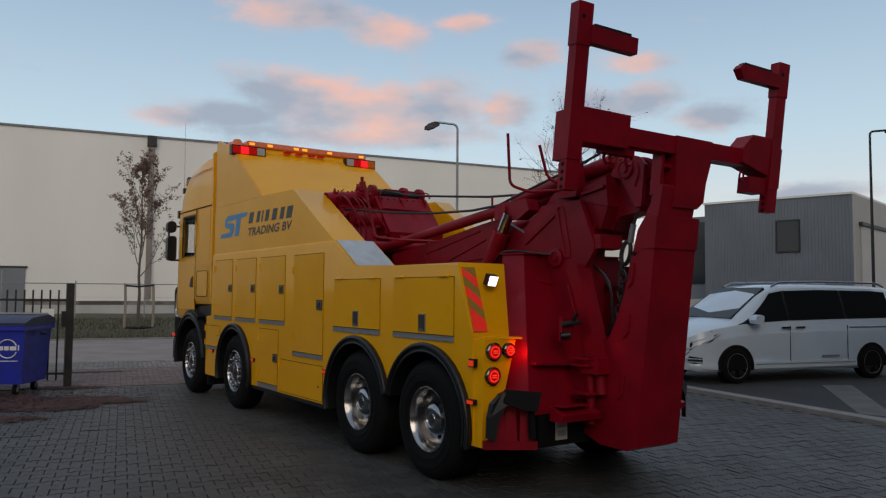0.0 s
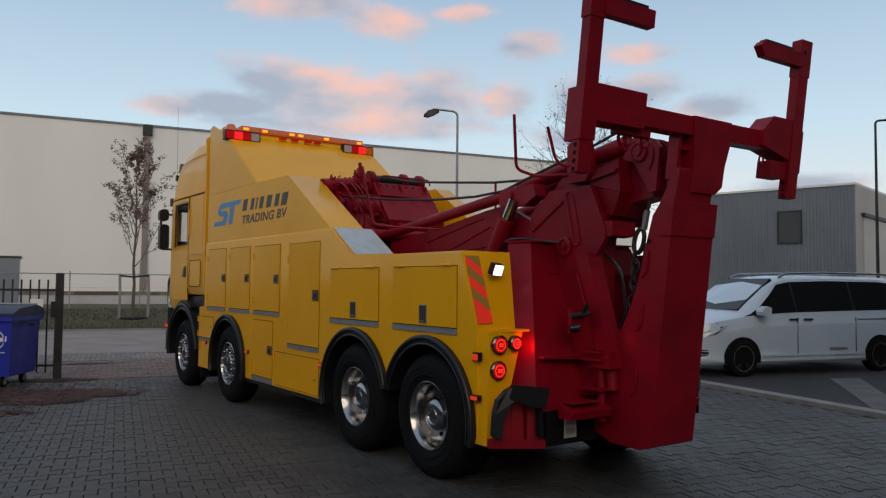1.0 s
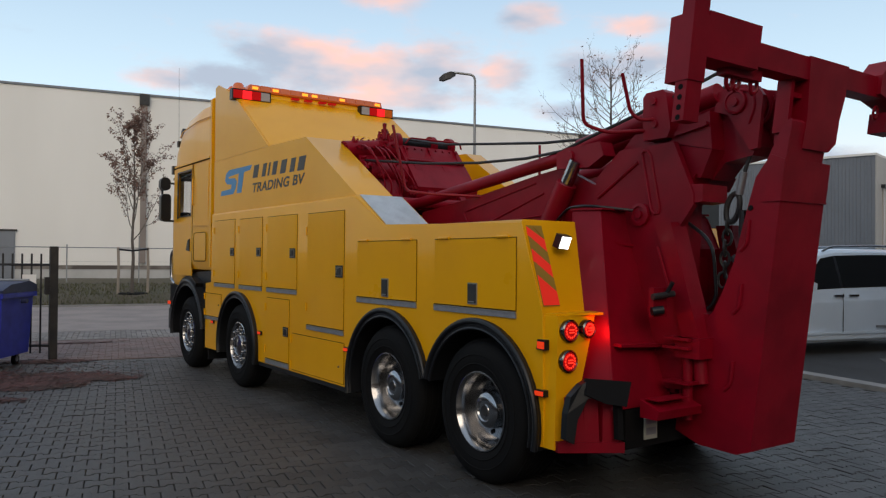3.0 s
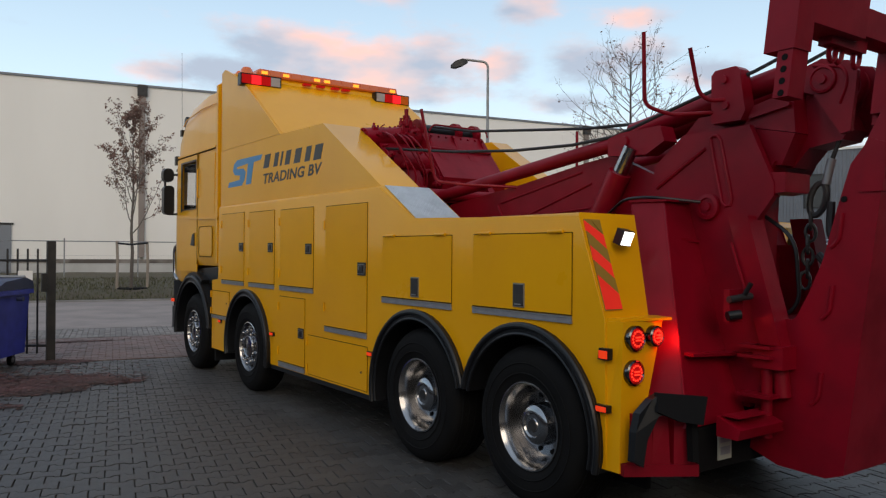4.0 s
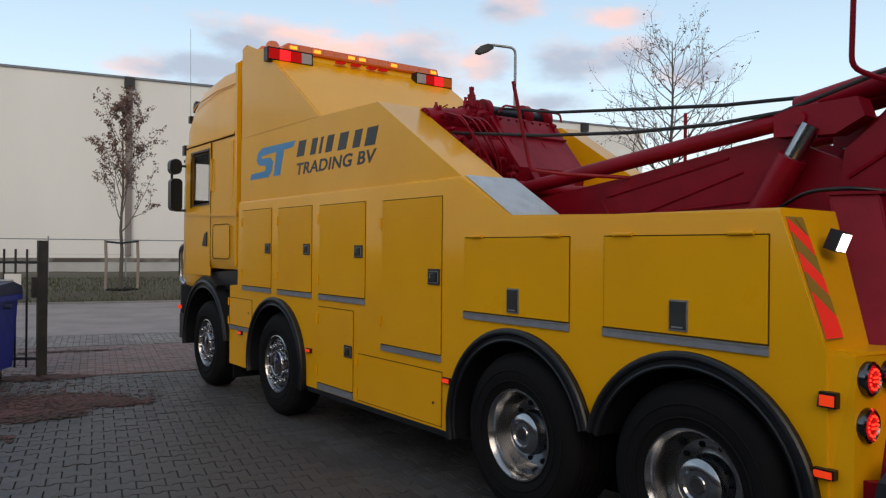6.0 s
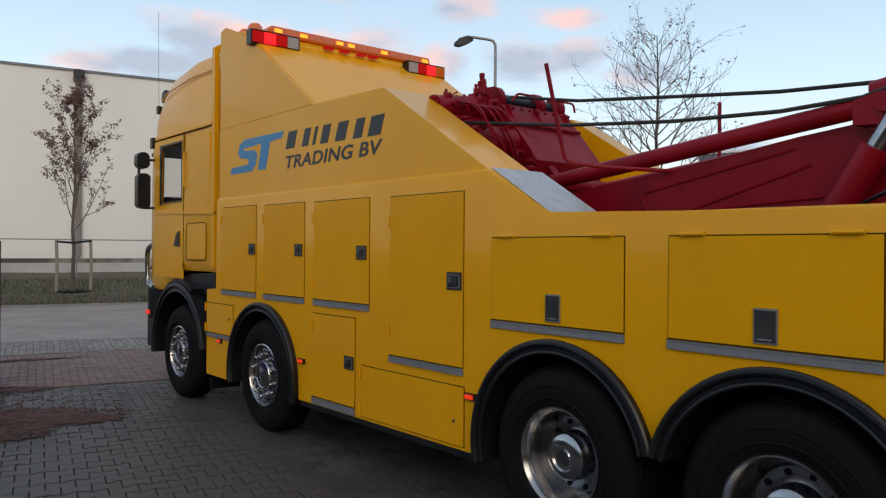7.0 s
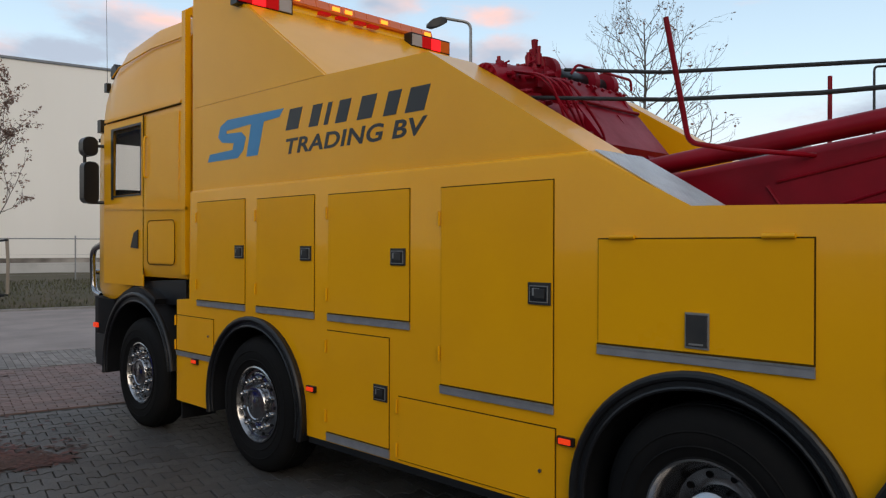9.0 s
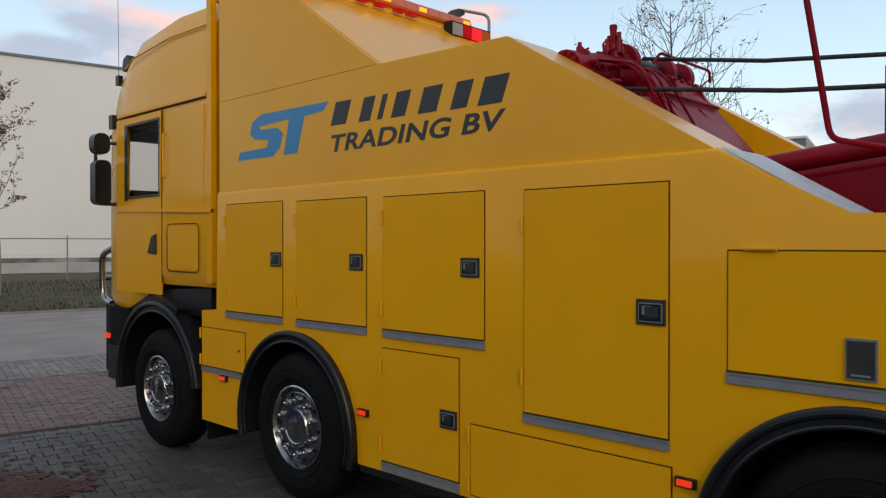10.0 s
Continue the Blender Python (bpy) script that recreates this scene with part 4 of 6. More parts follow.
part("boom_inner", bevel(prism([(0.75, 2.25), (0.35, 2.62), (-0.06, 2.62), (-0.02, 2.45), (0.2, 2.25)], -0.215, 0.215), 0.015), RED, truck, smooth=True)
# sheave head
bm = hexa(bmesh.new(), [(-0.26, -0.29, 2.235), (-0.02, -0.29, 2.235), (0.04, -0.08, 2.25), (-0.26, -0.08, 2.25),
                       (-0.27, -0.385, 2.42), (0.27, -0.385, 2.42), (0.27, -0.03, 2.50), (-0.27, -0.03, 2.50)])
part("boom_end", bevel(bm, 0.008, 1), RED, truck, "red end box of the boom")
part("boom_end", bevel(prism([(-0.03, 2.504), (-0.10, 2.63), (-0.365, 2.69), (-0.385, 2.424)], -0.27, 0.27), 0.012), RED, truck, smooth=True)
part("head_web", bevel(prism([(-0.34, 2.70), (-0.56, 2.60), (-0.635, 2.43), (-0.60, 2.37), (-0.39, 2.34), (-0.29, 2.225), (-0.06, 2.24), (-0.06, 2.52)], -0.125, 0.10), 0.01), RED, truck, smooth=True)
part("neck_web", prism([(-0.20, 2.16), (-0.26, 2.26), (0.50, 2.26), (0.50, 2.16)], -0.285, 0.20), RED, truck)
part("end_rib", bevel(prism([(-0.09, 2.545), (-0.36, 2.59), (-0.36, 2.615), (-0.09, 2.57)], -0.30, -0.272), 0.005), RED, truck)
for s in (1, -1):
    x = -0.15 if s > 0 else 0.11
    cheek = [(-0.33, 2.70), (-0.36, 2.83), (-0.49, 2.87), (-0.665, 2.825), (-0.705, 2.76), (-0.665, 2.41), (-0.605, 2.40), (-0.44, 2.66)]
    part("sheave_cheek", bevel(prism(cheek, x - 0.018, x + 0.018), 0.008, 2), RED, truck, "red tapered sheave cheek of the boom head", True)
    part("sheave_boss", lathe([(0.0, 0.085), (-0.018, 0.083), (-0.022, 0.07), (-0.012, 0.065), (-0.012, 0.03), (-0.03, 0.028), (-0.03, 0.0)], (x - 0.018, -0.50, 2.74), 28), RED, truck, smooth=True)
    part("cheek_edge", rod(bend([(x - 0.02, -0.44, 2.835), (x - 0.02, -0.625, 2.80), (x - 0.02, -0.65, 2.70), (x - 0.02, -0.60, 2.58)], 0.05), 0.011, n=8), RED, truck, smooth=True)
    part("sheave", lathe([(-0.02, 0.15), (-0.02, 0.13), (0.0, 0.11), (0.02, 0.13), (0.02, 0.15)], (x + s * 0.06, -0.50, 2.72), 32), RED, truck, smooth=True)
part("head_block", bevel(prism([(-0.20, 2.19), (-0.36, 2.18), (-0.36, 2.06), (-0.24, 2.05)], -0.335, -0.06), 0.012), RED, truck, smooth=True)

# lift cylinders and folding gear between the columns
for s in (1, -1):
    arm = [(s * (x + dx), y + dy, z) for x, y, z in ((-0.30, -0.30, 1.10), (-0.355, -0.10, 1.92)) for dx, dy in ((-0.08, -0.07), (0.08, -0.07), (0.08, 0.07), (-0.08, 0.07))]
    part("fold_arm", bevel(hexa(bmesh.new(), arm), 0.012, 2), RED, truck, "red boxed folding arm", True)
    part("arm_foot", bevel(box(s * -0.21, s * -0.42, -0.40, -0.20, 0.98, 1.12), 0.015), RED, truck, smooth=True)
    part("arm_rod", rod([(s * -0.30, -0.31, 0.98), (s * -0.30, -0.33, 0.80)], 0.05, n=16), RED, truck, smooth=True)
    part("fold_ram_edge", rod([(s * -0.44, -0.06, 1.75), (s * -0.42, -0.16, 1.42)], 0.008, n=6), RED, truck)
    part("hinge_column", rod([(s * -0.36, -0.26, 0.55), (s * -0.36, -0.26, 1.12)], 0.035, n=14), RED, truck, smooth=True)
    for z in (0.60, 0.80, 1.04, 1.10):
        part("hinge_lug", bevel(box(s * -0.31, s * -0.46, -0.34, -0.12, z, z + 0.02), 0.005), RED, truck)
part("fold_block", bevel(box(-0.27, 0.27, -0.36, -0.16, 0.95, 1.28), 0.02), RED, truck, smooth=True)
part("step_bar", bevel(prism([(-0.20, 0.60), (-0.34, 0.60), (-0.36, 0.66), (-0.20, 0.72)], -0.78, -0.34), 0.008), RED, truck, "red cross step")
part("step_tread", box(-0.76, -0.45, -0.34, -0.22, 0.721, 0.727), RED, truck)
part("step_bar", bevel(prism([(-0.20, 0.60), (-0.34, 0.60), (-0.36, 0.66), (-0.20, 0.72)], 0.34, 0.78), 0.008), RED, truck)
part("hydraulic_valve", rod([(-0.62, -0.17, 1.40), (-0.44, -0.20, 1.42)], 0.022, n=12), DARK_METAL, truck)
part("hydraulic_valve", rod([(-0.62, -0.16, 1.30), (-0.55, -0.20, 1.31)], 0.030, n=14), RUBBER, truck, smooth=True)
part("valve_plate", bevel(box(-0.60, -0.46, -0.16, -0.12, 1.26, 1.46), 0.008), RED, truck)
part("valve_lever", rod([(-0.50, -0.19, 1.42), (-0.50, -0.24, 1.50)], 0.016, n=8), RUBBER, truck, smooth=True)
num = part("number_plate", bevel(box(-0.62, -0.49, -0.105, -0.095, 0.41, 0.585), 0.004, 1), PLATE, truck, "small pale number plate with unreadable marks")
for k in range(2):
    part("mark_bar", box(-0.605, -0.505, -0.1075, -0.106, 0.44 + k * 0.075, 0.49 + k * 0.075), STEEL, num)
part("plate_bracket", box(-0.80, 0.80, -0.09, 0.0, 0.36, 0.63), DARK, truck)
# hose behind the mast
part("hose", rod(bend([(-0.20, 0.0, 2.02), (-0.22, -0.36, 1.78), (-0.20, -0.38, 1.36), (-0.23, -0.22, 1.25)], 0.12, 5), 0.013, n=8), RUBBER, truck, smooth=True)

# stabiliser feet at the rear corners
for s in (1, -1):
    foot = part("stabiliser_foot", bevel(hexa(bmesh.new(), [(s * -1.24, 0.10, 0.36), (s * -0.86, -0.14, 0.36), (s * -0.80, 0.05, 0.36), (s * -1.18, 0.30, 0.36),
                                                          (s * -1.24, 0.10, 0.43), (s * -0.86, -0.14, 0.43), (s * -0.80, 0.05, 0.43), (s * -1.18, 0.30, 0.43)]), 0.008), RED, truck, "red stabiliser foot", True)
    for f in (0.30, 0.52, 0.80):
        x, y = -1.24 + 0.38 * f, 0.10 - 0.24 * f
        part("foot_rib", bevel(hexa(bmesh.new(), [(s * (x - 0.045), y + 0.04, 0.43), (s * (x + 0.045), y - 0.015, 0.43), (s * (x + 0.06), y + 0.06, 0.43), (s * (x - 0.03), y + 0.11, 0.43),
                                                (s * (x - 0.03), y + 0.05, 0.72), (s * (x + 0.04), y, 0.72), (s * (x + 0.06), y + 0.06, 0.72), (s * (x - 0.03), y + 0.11, 0.72)]), 0.005), RED, foot)
    def sheet(out, d0, d1):
        bm = bmesh.new()
        a = [bm.verts.new((s * x, 0.10 - 0.62 * (x + 1.27) + d0 + f, z)) for x, z, f in out]
        b = [bm.verts.new((s * x, 0.10 - 0.62 * (x + 1.27) + d1 + f, z)) for x, z, f in out]
        bm.faces.new(a)
        bm.faces.new(b[::-1])
        for i in range(len(a)):
            j = (i + 1) % len(a)
            bm.faces.new((a[i], a[j], b[j], b[i]))
        return bevel(bm, 0.004, 1)
    guard = part("foot_guard", sheet([(-1.12, 0.865, 0.05), (-0.88, 0.845, 0.03), (-0.945, 0.69, -0.03), (-1.06, 0.71, -0.03), (-1.165, 0.765, -0.02)], -0.10, -0.075), DARK, foot, "black bent rubber guard", True)
    part("guard_arm", sheet([(-1.09, 0.862, 0.045), (-1.16, 0.83, 0.02), (-1.235, 0.75, 0), (-1.255, 0.64, 0), (-1.262, 0.47, 0), (-1.215, 0.44, 0), (-1.195, 0.60, 0), (-1.14, 0.735, 0), (-1.08, 0.755, 0)], -0.09, -0.04), RUBBER, guard)
    part("guard_post", sheet([(-0.955, 0.72, 0.02), (-0.925, 0.72, 0.02), (-0.915, 0.46, 0.02), (-0.945, 0.46, 0.02)], -0.08, -0.04), DARK, guard)

# ---- underlift, folded upright behind the mast ----
LEAN_BACK = 0.125


def back_y(z):
    return -1.0 - LEAN_BACK * (z - 2.9)


def lean(bm):
    """Lean a block that was drawn upright: y follows the height."""
    for v in bm.verts:
        v.co.y += -LEAN_BACK * (v.co.z - 2.9)
        if v.co.z > 2.40:
            v.co.x += 0.025
            v.co.z -= 0.02
    return bm


out = [(-1.0, 0.40), (-1.0, 2.30), (-0.90, 2.34), (-0.81, 2.20), (-0.765, 1.95), (-0.72, 1.65), (-0.66, 1.45), (-0.60, 1.30), (-0.48, 1.17), (-0.40, 1.05), (-0.40, 0.44), (-0.60, 0.37), (-0.9, 0.36)]
part("underlift_leg", bevel(lean(prism(out, -0.275, 0.245)), 0.014, 2), RED, truck, "tall red folded underlift leg", True)
part("leg_shoulder", bevel(lean(prism([(-1.0, 2.26), (-1.0, 2.56), (-0.98, 2.58), (-0.93, 2.52), (-0.885, 2.34), (-0.86, 2.26)], -0.27, -0.10)), 0.008), RED, truck, smooth=True)
part("leg_collar", bevel(lean(box(-0.285, 0.255, -1.008, -0.88, 2.04, 2.30)), 0.012), RED, truck, smooth=True)
part("leg_collar_edge", lean(box(-0.287, 0.257, -1.012, -0.89, 2.036, 2.046)), RED, truck)
for k, z in enumerate((1.92, 1.50, 0.98)):
    ring = bend([(-0.279, -0.80, z), (-0.279, -0.80, z - 0.16), (-0.279, -0.76, z - 0.2)], 0.03)
    bm = rod(ring, 0.014, n=8)
    part("slot_edge", lean(bm), RED, truck, smooth=True)
bm = lathe([(0, 0.018), (-0.006, 0.018), (-0.006, 0.0)], (-0.276, -0.80, 2.0), 12)
part("leg_hole", lean(bm), DARK, truck)
part("leg_stub", bevel(lean(prism([(-0.11, 2.38), (0.21, 2.38), (0.26, 2.46), (0.27, 2.62), (0.31, 2.78), (0.31, 2.976), (-0.16, 2.976), (-0.12, 2.6)], -1.007, -0.86, "y")), 0.012), RED, truck, smooth=True)
part("leg_neck", lean(box(-0.12, 0.18, -0.985, -0.86, 2.26, 2.44)), RED, truck)
part("leg_web", bevel(lean(box(-0.26, -0.225, -0.96, -0.86, 2.50, 2.90)), 0.006), RED, truck)
part("leg_web", bevel(lean(box(-0.23, -0.10, -0.89, -0.86, 2.44, 2.90)), 0.006), RED, truck)
part("leg_web", bevel(lean(box(-0.225, -0.11, -0.96, -0.88, 2.72, 2.75)), 0.004), RED, truck)
tbar = part("cross_bar", bevel(lean(box(-1.25, 1.25, -1.0, -0.87, 2.83, 2.97)), 0.01), RED, truck, "red underlift cross bar with fork posts", True)
for s in (1, -1):
    xm, hw = (-1.305, 0.065) if s > 0 else (1.21, 0.073)
    part("fork_post", bevel(lean(box(xm - hw, xm + hw, -1.028, -0.95, 2.44, 3.75)), 0.01), RED, tbar, "red fork post with pin holes", True)
    part("post_cap", bevel(lean(box(xm - hw - 0.008, xm + hw + 0.008, -1.034, -0.944, 3.48, 3.785)), 0.01), RED, tbar, smooth=True)
    a, b = xm - hw - 0.007, xm + hw + 0.007
    part("fork_sleeve", bevel(lean(box(a, b, -1.035, -0.88, 2.66, 3.02)), 0.01), RED, tbar, smooth=True)
    if s > 0:
        part("fork_block", bevel(lean(box(b, -0.74, -1.03, -0.86, 2.80, 3.05)), 0.01), RED, tbar, smooth=True)
        part("fork_finger", bevel(lean(box(xm + 0.06, -0.755, -1.05, -0.98, 3.505, 3.625)), 0.01), RED, tbar, smooth=True)
        part("finger_pad", lean(box(xm + 0.09, -0.83, -1.046, -0.985, 3.627, 3.645)), RUBBER, tbar)
    else:
        part("fork_block", bevel(lean(prism([(0.72, 2.85), (0.72, 2.98), (0.84, 3.10), (1.12, 3.10), (1.12, 2.76)], -1.03, -0.86, "y")), 0.01), RED, tbar, smooth=True)
        part("fork_finger", bevel(lean(prism([(0.53, 3.625), (0.60, 3.55), (1.15, 3.55), (1.15, 3.665), (0.57, 3.665)], -1.05, -0.98, "y")), 0.01), RED, tbar, smooth=True)
        part("finger_pad", lean(box(0.60, 1.0, -1.046, -0.985, 3.667, 3.685)), RUBBER, tbar)
        part("fork_catch", bevel(lean(box(0.86, 1.10, -1.02, -0.90, 2.60, 2.74)), 0.012), RED, tbar, smooth=True)
        part("catch_ring", lean(rod([(0.82 + 0.03 * math.cos(q), -0.96, 2.74 + 0.045 * math.sin(q)) for q in [i * math.tau / 10 for i in range(11)]], 0.009, n=6)), RED, tbar)
    for k in range(5):
        z = 2.46 + k * 0.055
        part("pin_hole", lean(rod([(xm - hw - 0.0005, -0.99, z), (xm - hw - 0.0025, -0.99, z)], 0.016, n=10)), DARK, tbar)
    part("pin_hole", lean(rod([(xm - 0.02, -1.0345, 3.68), (xm - 0.02, -1.0365, 3.68)], 0.018, n=10)), DARK, tbar)
for x in (-0.86, -0.80, -0.62):
    part("shackle", lean(rod([(x + 0.035 * math.cos(q), -0.93, 2.74 + 0.05 * math.sin(q)) for q in [i * math.tau / 12 for i in range(13)]], 0.013, n=6)), RED, tbar)
part("shackle_plate", bevel(lean(box(-0.95, -0.60, -0.97, -0.90, 2.76, 2.84)), 0.01), RED, tbar)


# chain with hook hanging in the gap
def link(c, turn, size=0.05):
    pts = []
    for i in range(13):
        q = i * math.tau / 12
        a, b = size * 0.55 * math.cos(q), size * math.sin(q)
        pts.append((c[0] + a * math.cos(turn), c[1] + a * math.sin(turn), c[2] + b))
    return rod(pts, size * 0.2, n=6)


hook = part("hook_chain", rod([(-0.10, -0.60, 2.46), (-0.10, -0.52, 2.25)], 0.014, n=8), DARK_METAL, truck, "dark tow hook on a wire rope and chain")
part("socket", rod([(-0.10, -0.525, 2.265), (-0.10, -0.515, 2.24), (-0.10, -0.49, 2.13), (-0.10, -0.485, 2.11)], 0.026, n=12), GALV, hook, "grey wire rope socket", True)
part("thimble", rod([(-0.10, -0.435 + 0.05 * math.cos(q) - 0.02 * math.sin(q), 2.02 + 0.10 * math.sin(q)) for q in [i * math.tau / 18 for i in range(19)]], 0.020, n=8), DARK_METAL, hook, smooth=True)
for k in range(6):
    part("chain_link", link((-0.10 + 0.012 * math.sin(k * 2.1), -0.39 + 0.006 * k, 1.89 - 0.075 * k), 0.4 + k * 1.57, 0.055), DARK_METAL, hook, smooth=True)
part("hook", rod(bend([(-0.12, -0.53, 2.0), (-0.12, -0.52, 1.80), (-0.12, -0.60, 1.70), (-0.12, -0.52, 1.60), (-0.12, -0.45, 1.68)], 0.05), 0.026, n=8), DARK_METAL, hook, smooth=True)

# wire guide rods
part("guide_rod", rod(bend([(-0.76, 0.38, 3.13), (-0.70, 0.42, 2.66), (-0.55, 0.32, 2.60), (-0.30, 0.15, 2.62)], 0.06), 0.014, n=10), RED, truck, "thin red wire guide rod", True)
part("guide_rod", rod(bend([(-0.57, 0.16, 3.01), (-0.47, 0.17, 2.74), (-0.42, 0.13, 2.68), (-0.20, 0.0, 2.70)], 0.05), 0.014, n=10), RED, truck, smooth=True)
part("guide_rod", rod(bend([(-1.01, 2.64, 2.93), (-0.90, 2.57, 2.30), (-0.70, 2.42, 2.27), (-0.32, 2.15, 2.25)], 0.05), 0.014, n=10), RED, truck, "thin red L-shaped guide rod", True)
part("guide_rod", rod([(0.66, 2.4, 1.9), (0.66, 2.4, 2.86)], 0.014, n=10), RED, truck, smooth=True)
for s, pts in ((1, [(-0.62, 4.05, 2.77), (-0.42, 2.95, 2.635), (-0.40, 2.1, 2.56), (-0.40, 1.4, 2.53), (-0.40, 0.96, 2.545), (-0.36, 0.55, 2.66), (-0.24, -0.1, 2.86), (-0.13, -0.40, 3.0)]),
               (-1, [(0.05, 4.02, 3.06), (-0.02, 3.2, 2.90), (-0.02, 2.3, 2.80), (-0.02, 1.6, 2.725), (-0.02, 1.0, 2.69), (0.0, 0.6, 2.70), (0.06, -0.2, 2.90), (0.12, -0.42, 3.0)])):
    part("wire_rope", rod(pts, 0.013, n=8), ROPE, truck, "dark steel winch rope", True)
part("hose", rod(bend([(-0.42, 1.02, 1.95), (-0.56, 0.72, 2.06), (-0.62, 0.45, 2.06), (-0.40, 0.2, 2.02)], 0.1), 0.011, n=8), RUBBER, truck, smooth=True)

# ---- winches on the sloping wall ----
winch = part("winch_frame", bevel(prism([(3.62, 2.20), (3.55, 2.46), (3.98, 2.98), (4.25, 2.98), (4.45, 2.40), (4.45, 2.20)], -0.12, 0.72), 0.015), RED, truck, "red twin winch unit on the back wall", True)
for x in (-0.06, 0.28, 0.66):
    part("winch_rib", bevel(hexa(bmesh.new(), [(x - 0.015, 3.56, 2.30), (x + 0.015, 3.56, 2.30), (x + 0.015, 3.62, 2.30), (x - 0.015, 3.62, 2.30),
                                             (x - 0.015, 3.93, 2.97), (x + 0.015, 3.93, 2.97), (x + 0.015, 4.0, 2.97), (x - 0.015, 4.0, 2.97)]), 0.004), RED, winch)
part("winch_rib", rod([(-0.1, 3.80, 2.79), (0.7, 3.80, 2.79)], 0.014, n=8), RED, winch)
part("winch_drum", rod([(-0.10, 4.10, 3.02), (0.62, 4.10, 3.02)], 0.07, n=24), RUBBER, winch, "dark rope drum", True)
for x in (-0.10, 0.40, 0.66):
    part("drum_flange", rod([(x - 0.03, 4.08, 3.02), (x + 0.03, 4.08, 3.02)], 0.115, n=28), RED, winch, smooth=True)
part("gear_case", rod([(-0.80, 4.05, 2.86), (-0.14, 4.05, 2.93)], 0.11, n=20), RED, winch, "red winch gear case", True)
part("gear_cover", bevel(prism([(3.52, 2.24), (3.96, 2.82), (4.12, 2.90), (4.4, 2.5), (4.3, 2.2)], -0.598, -0.362), 0.03, 2), RED, winch, smooth=True)
part("gear_case", rod([(-0.62, 3.85, 2.60), (-0.14, 3.85, 2.62)], 0.13, n=20), RED, winch, smooth=True)
part("gear_side", bevel(prism([(3.50, 2.22), (3.98, 2.84), (4.14, 2.92), (4.4, 2.5), (4.3, 2.2)], -0.66, -0.60), 0.01), RED, winch, smooth=True)
part("gear_side", bevel(prism([(3.50, 2.22), (3.98, 2.84), (4.14, 2.92), (4.4, 2.5), (4.3, 2.2)], -0.36, -0.30), 0.01), RED, winch, smooth=True)
# valve bank over the gear case: blocks with stubs, caps and a standing stack
rng = random.Random(5)
for k in range(9):
    x = -0.72 + 0.066 * k
    y, z, w, h = 3.95 + rng.uniform(-0.03, 0.05), 2.88 + 0.012 * k + rng.uniform(-0.02, 0.02), rng.uniform(0.042, 0.06), rng.uniform(0.05, 0.09)
    block = part("valve_block", bevel(box(x, x + w, y, y + 0.16, z - 0.06, z + h), 0.008), RED, winch)
    part("cap", lathe([(0.0, 0.022), (0.02, 0.022), (0.028, 0.014), (0.05, 0.012), (0.05, 0.0)], (x + w / 2, y + 0.05, z + h), 10, axis="z"), RED, block, smooth=True)
    part("spool_end", rod([(x + w / 2, y, z + 0.01), (x + w / 2, y - 0.05 - 0.03 * rng.random(), z + 0.01)], 0.017, n=8), RED, block, smooth=True)
    if k in (2, 5, 6):
        part("lever", rod(bend([(x + w / 2, y + 0.10, z + h), (x + w / 2, y + 0.11, z + h + 0.06), (x + w / 2 + 0.02, y + 0.06, z + h + 0.08)], 0.02), 0.007, n=6), RED, block, smooth=True)
for k in range(14):
    x, f = -0.70 + 0.56 * rng.random(), rng.random()
    y, z = 3.60 + 0.30 * f, 2.36 + 0.42 * f
    rr = 0.018 + 0.016 * rng.random()
    part("fitting", lathe([(0.02, rr), (-0.045, rr), (-0.05, rr * 0.7), (-0.085, rr * 0.6), (-0.085, 0.0)], (x, y - 0.05, z), 8, axis="y"), RED, winch, smooth=True)
part("valve_stack", lathe([(-0.05, 0.06), (0.05, 0.06), (0.06, 0.035), (0.11, 0.04), (0.12, 0.02), (0.18, 0.025), (0.19, 0.0)], (-0.27, 4.05, 3.04), 14, axis="z"), RED, winch, smooth=True)
for dx, dy, h in ((-0.07, 0.0, 0.09), (0.06, 0.03, 0.11), (-0.03, -0.06, 0.13), (0.03, -0.05, 0.07)):
    part("valve_stub", lathe([(0.0, 0.022), (h * 0.6, 0.022), (h * 0.62, 0.013), (h, 0.015), (h, 0.0)], (-0.27 + dx, 4.05 + dy, 3.03), 9, axis="z"), RED, winch, smooth=True)
for cx, cz, ry, n in ((4.05, 2.86, 0.09, 12), (3.85, 2.60, 0.105, 12)):
    x0 = -0.80 if cz > 2.8 else -0.665
    for k in range(n):
        a = k * math.tau / n
        part("bolt", rod([(x0, cx + ry * math.cos(a), cz + ry * math.sin(a)), (x0 - 0.025, cx + ry * math.cos(a), cz + ry * math.sin(a))], 0.013, n=6), RED, winch)
part("gear_flange", lathe([(0.0, 0.135), (-0.02, 0.135), (-0.03, 0.10), (-0.05, 0.06), (-0.05, 0.0)], (-0.665, 3.85, 2.60), 24), RED, winch, smooth=True)
for k in range(5):
    x = -0.66 + 0.085 * k + rng.uniform(-0.04, 0.04)
    sag = rng.uniform(-0.12, 0.12)
    part("pipe", rod(bend([(x, 3.95, 2.93), (x - 0.02 + sag, 3.66 - 0.05 * rng.random(), 2.84), (x + 0.05 - sag, 3.50 + 0.08 * rng.random(), 2.46), (x + 0.12, 3.66, 2.22)], 0.12, 5), 0.006 + 0.006 * rng.random(), n=8), RED, winch, smooth=True)
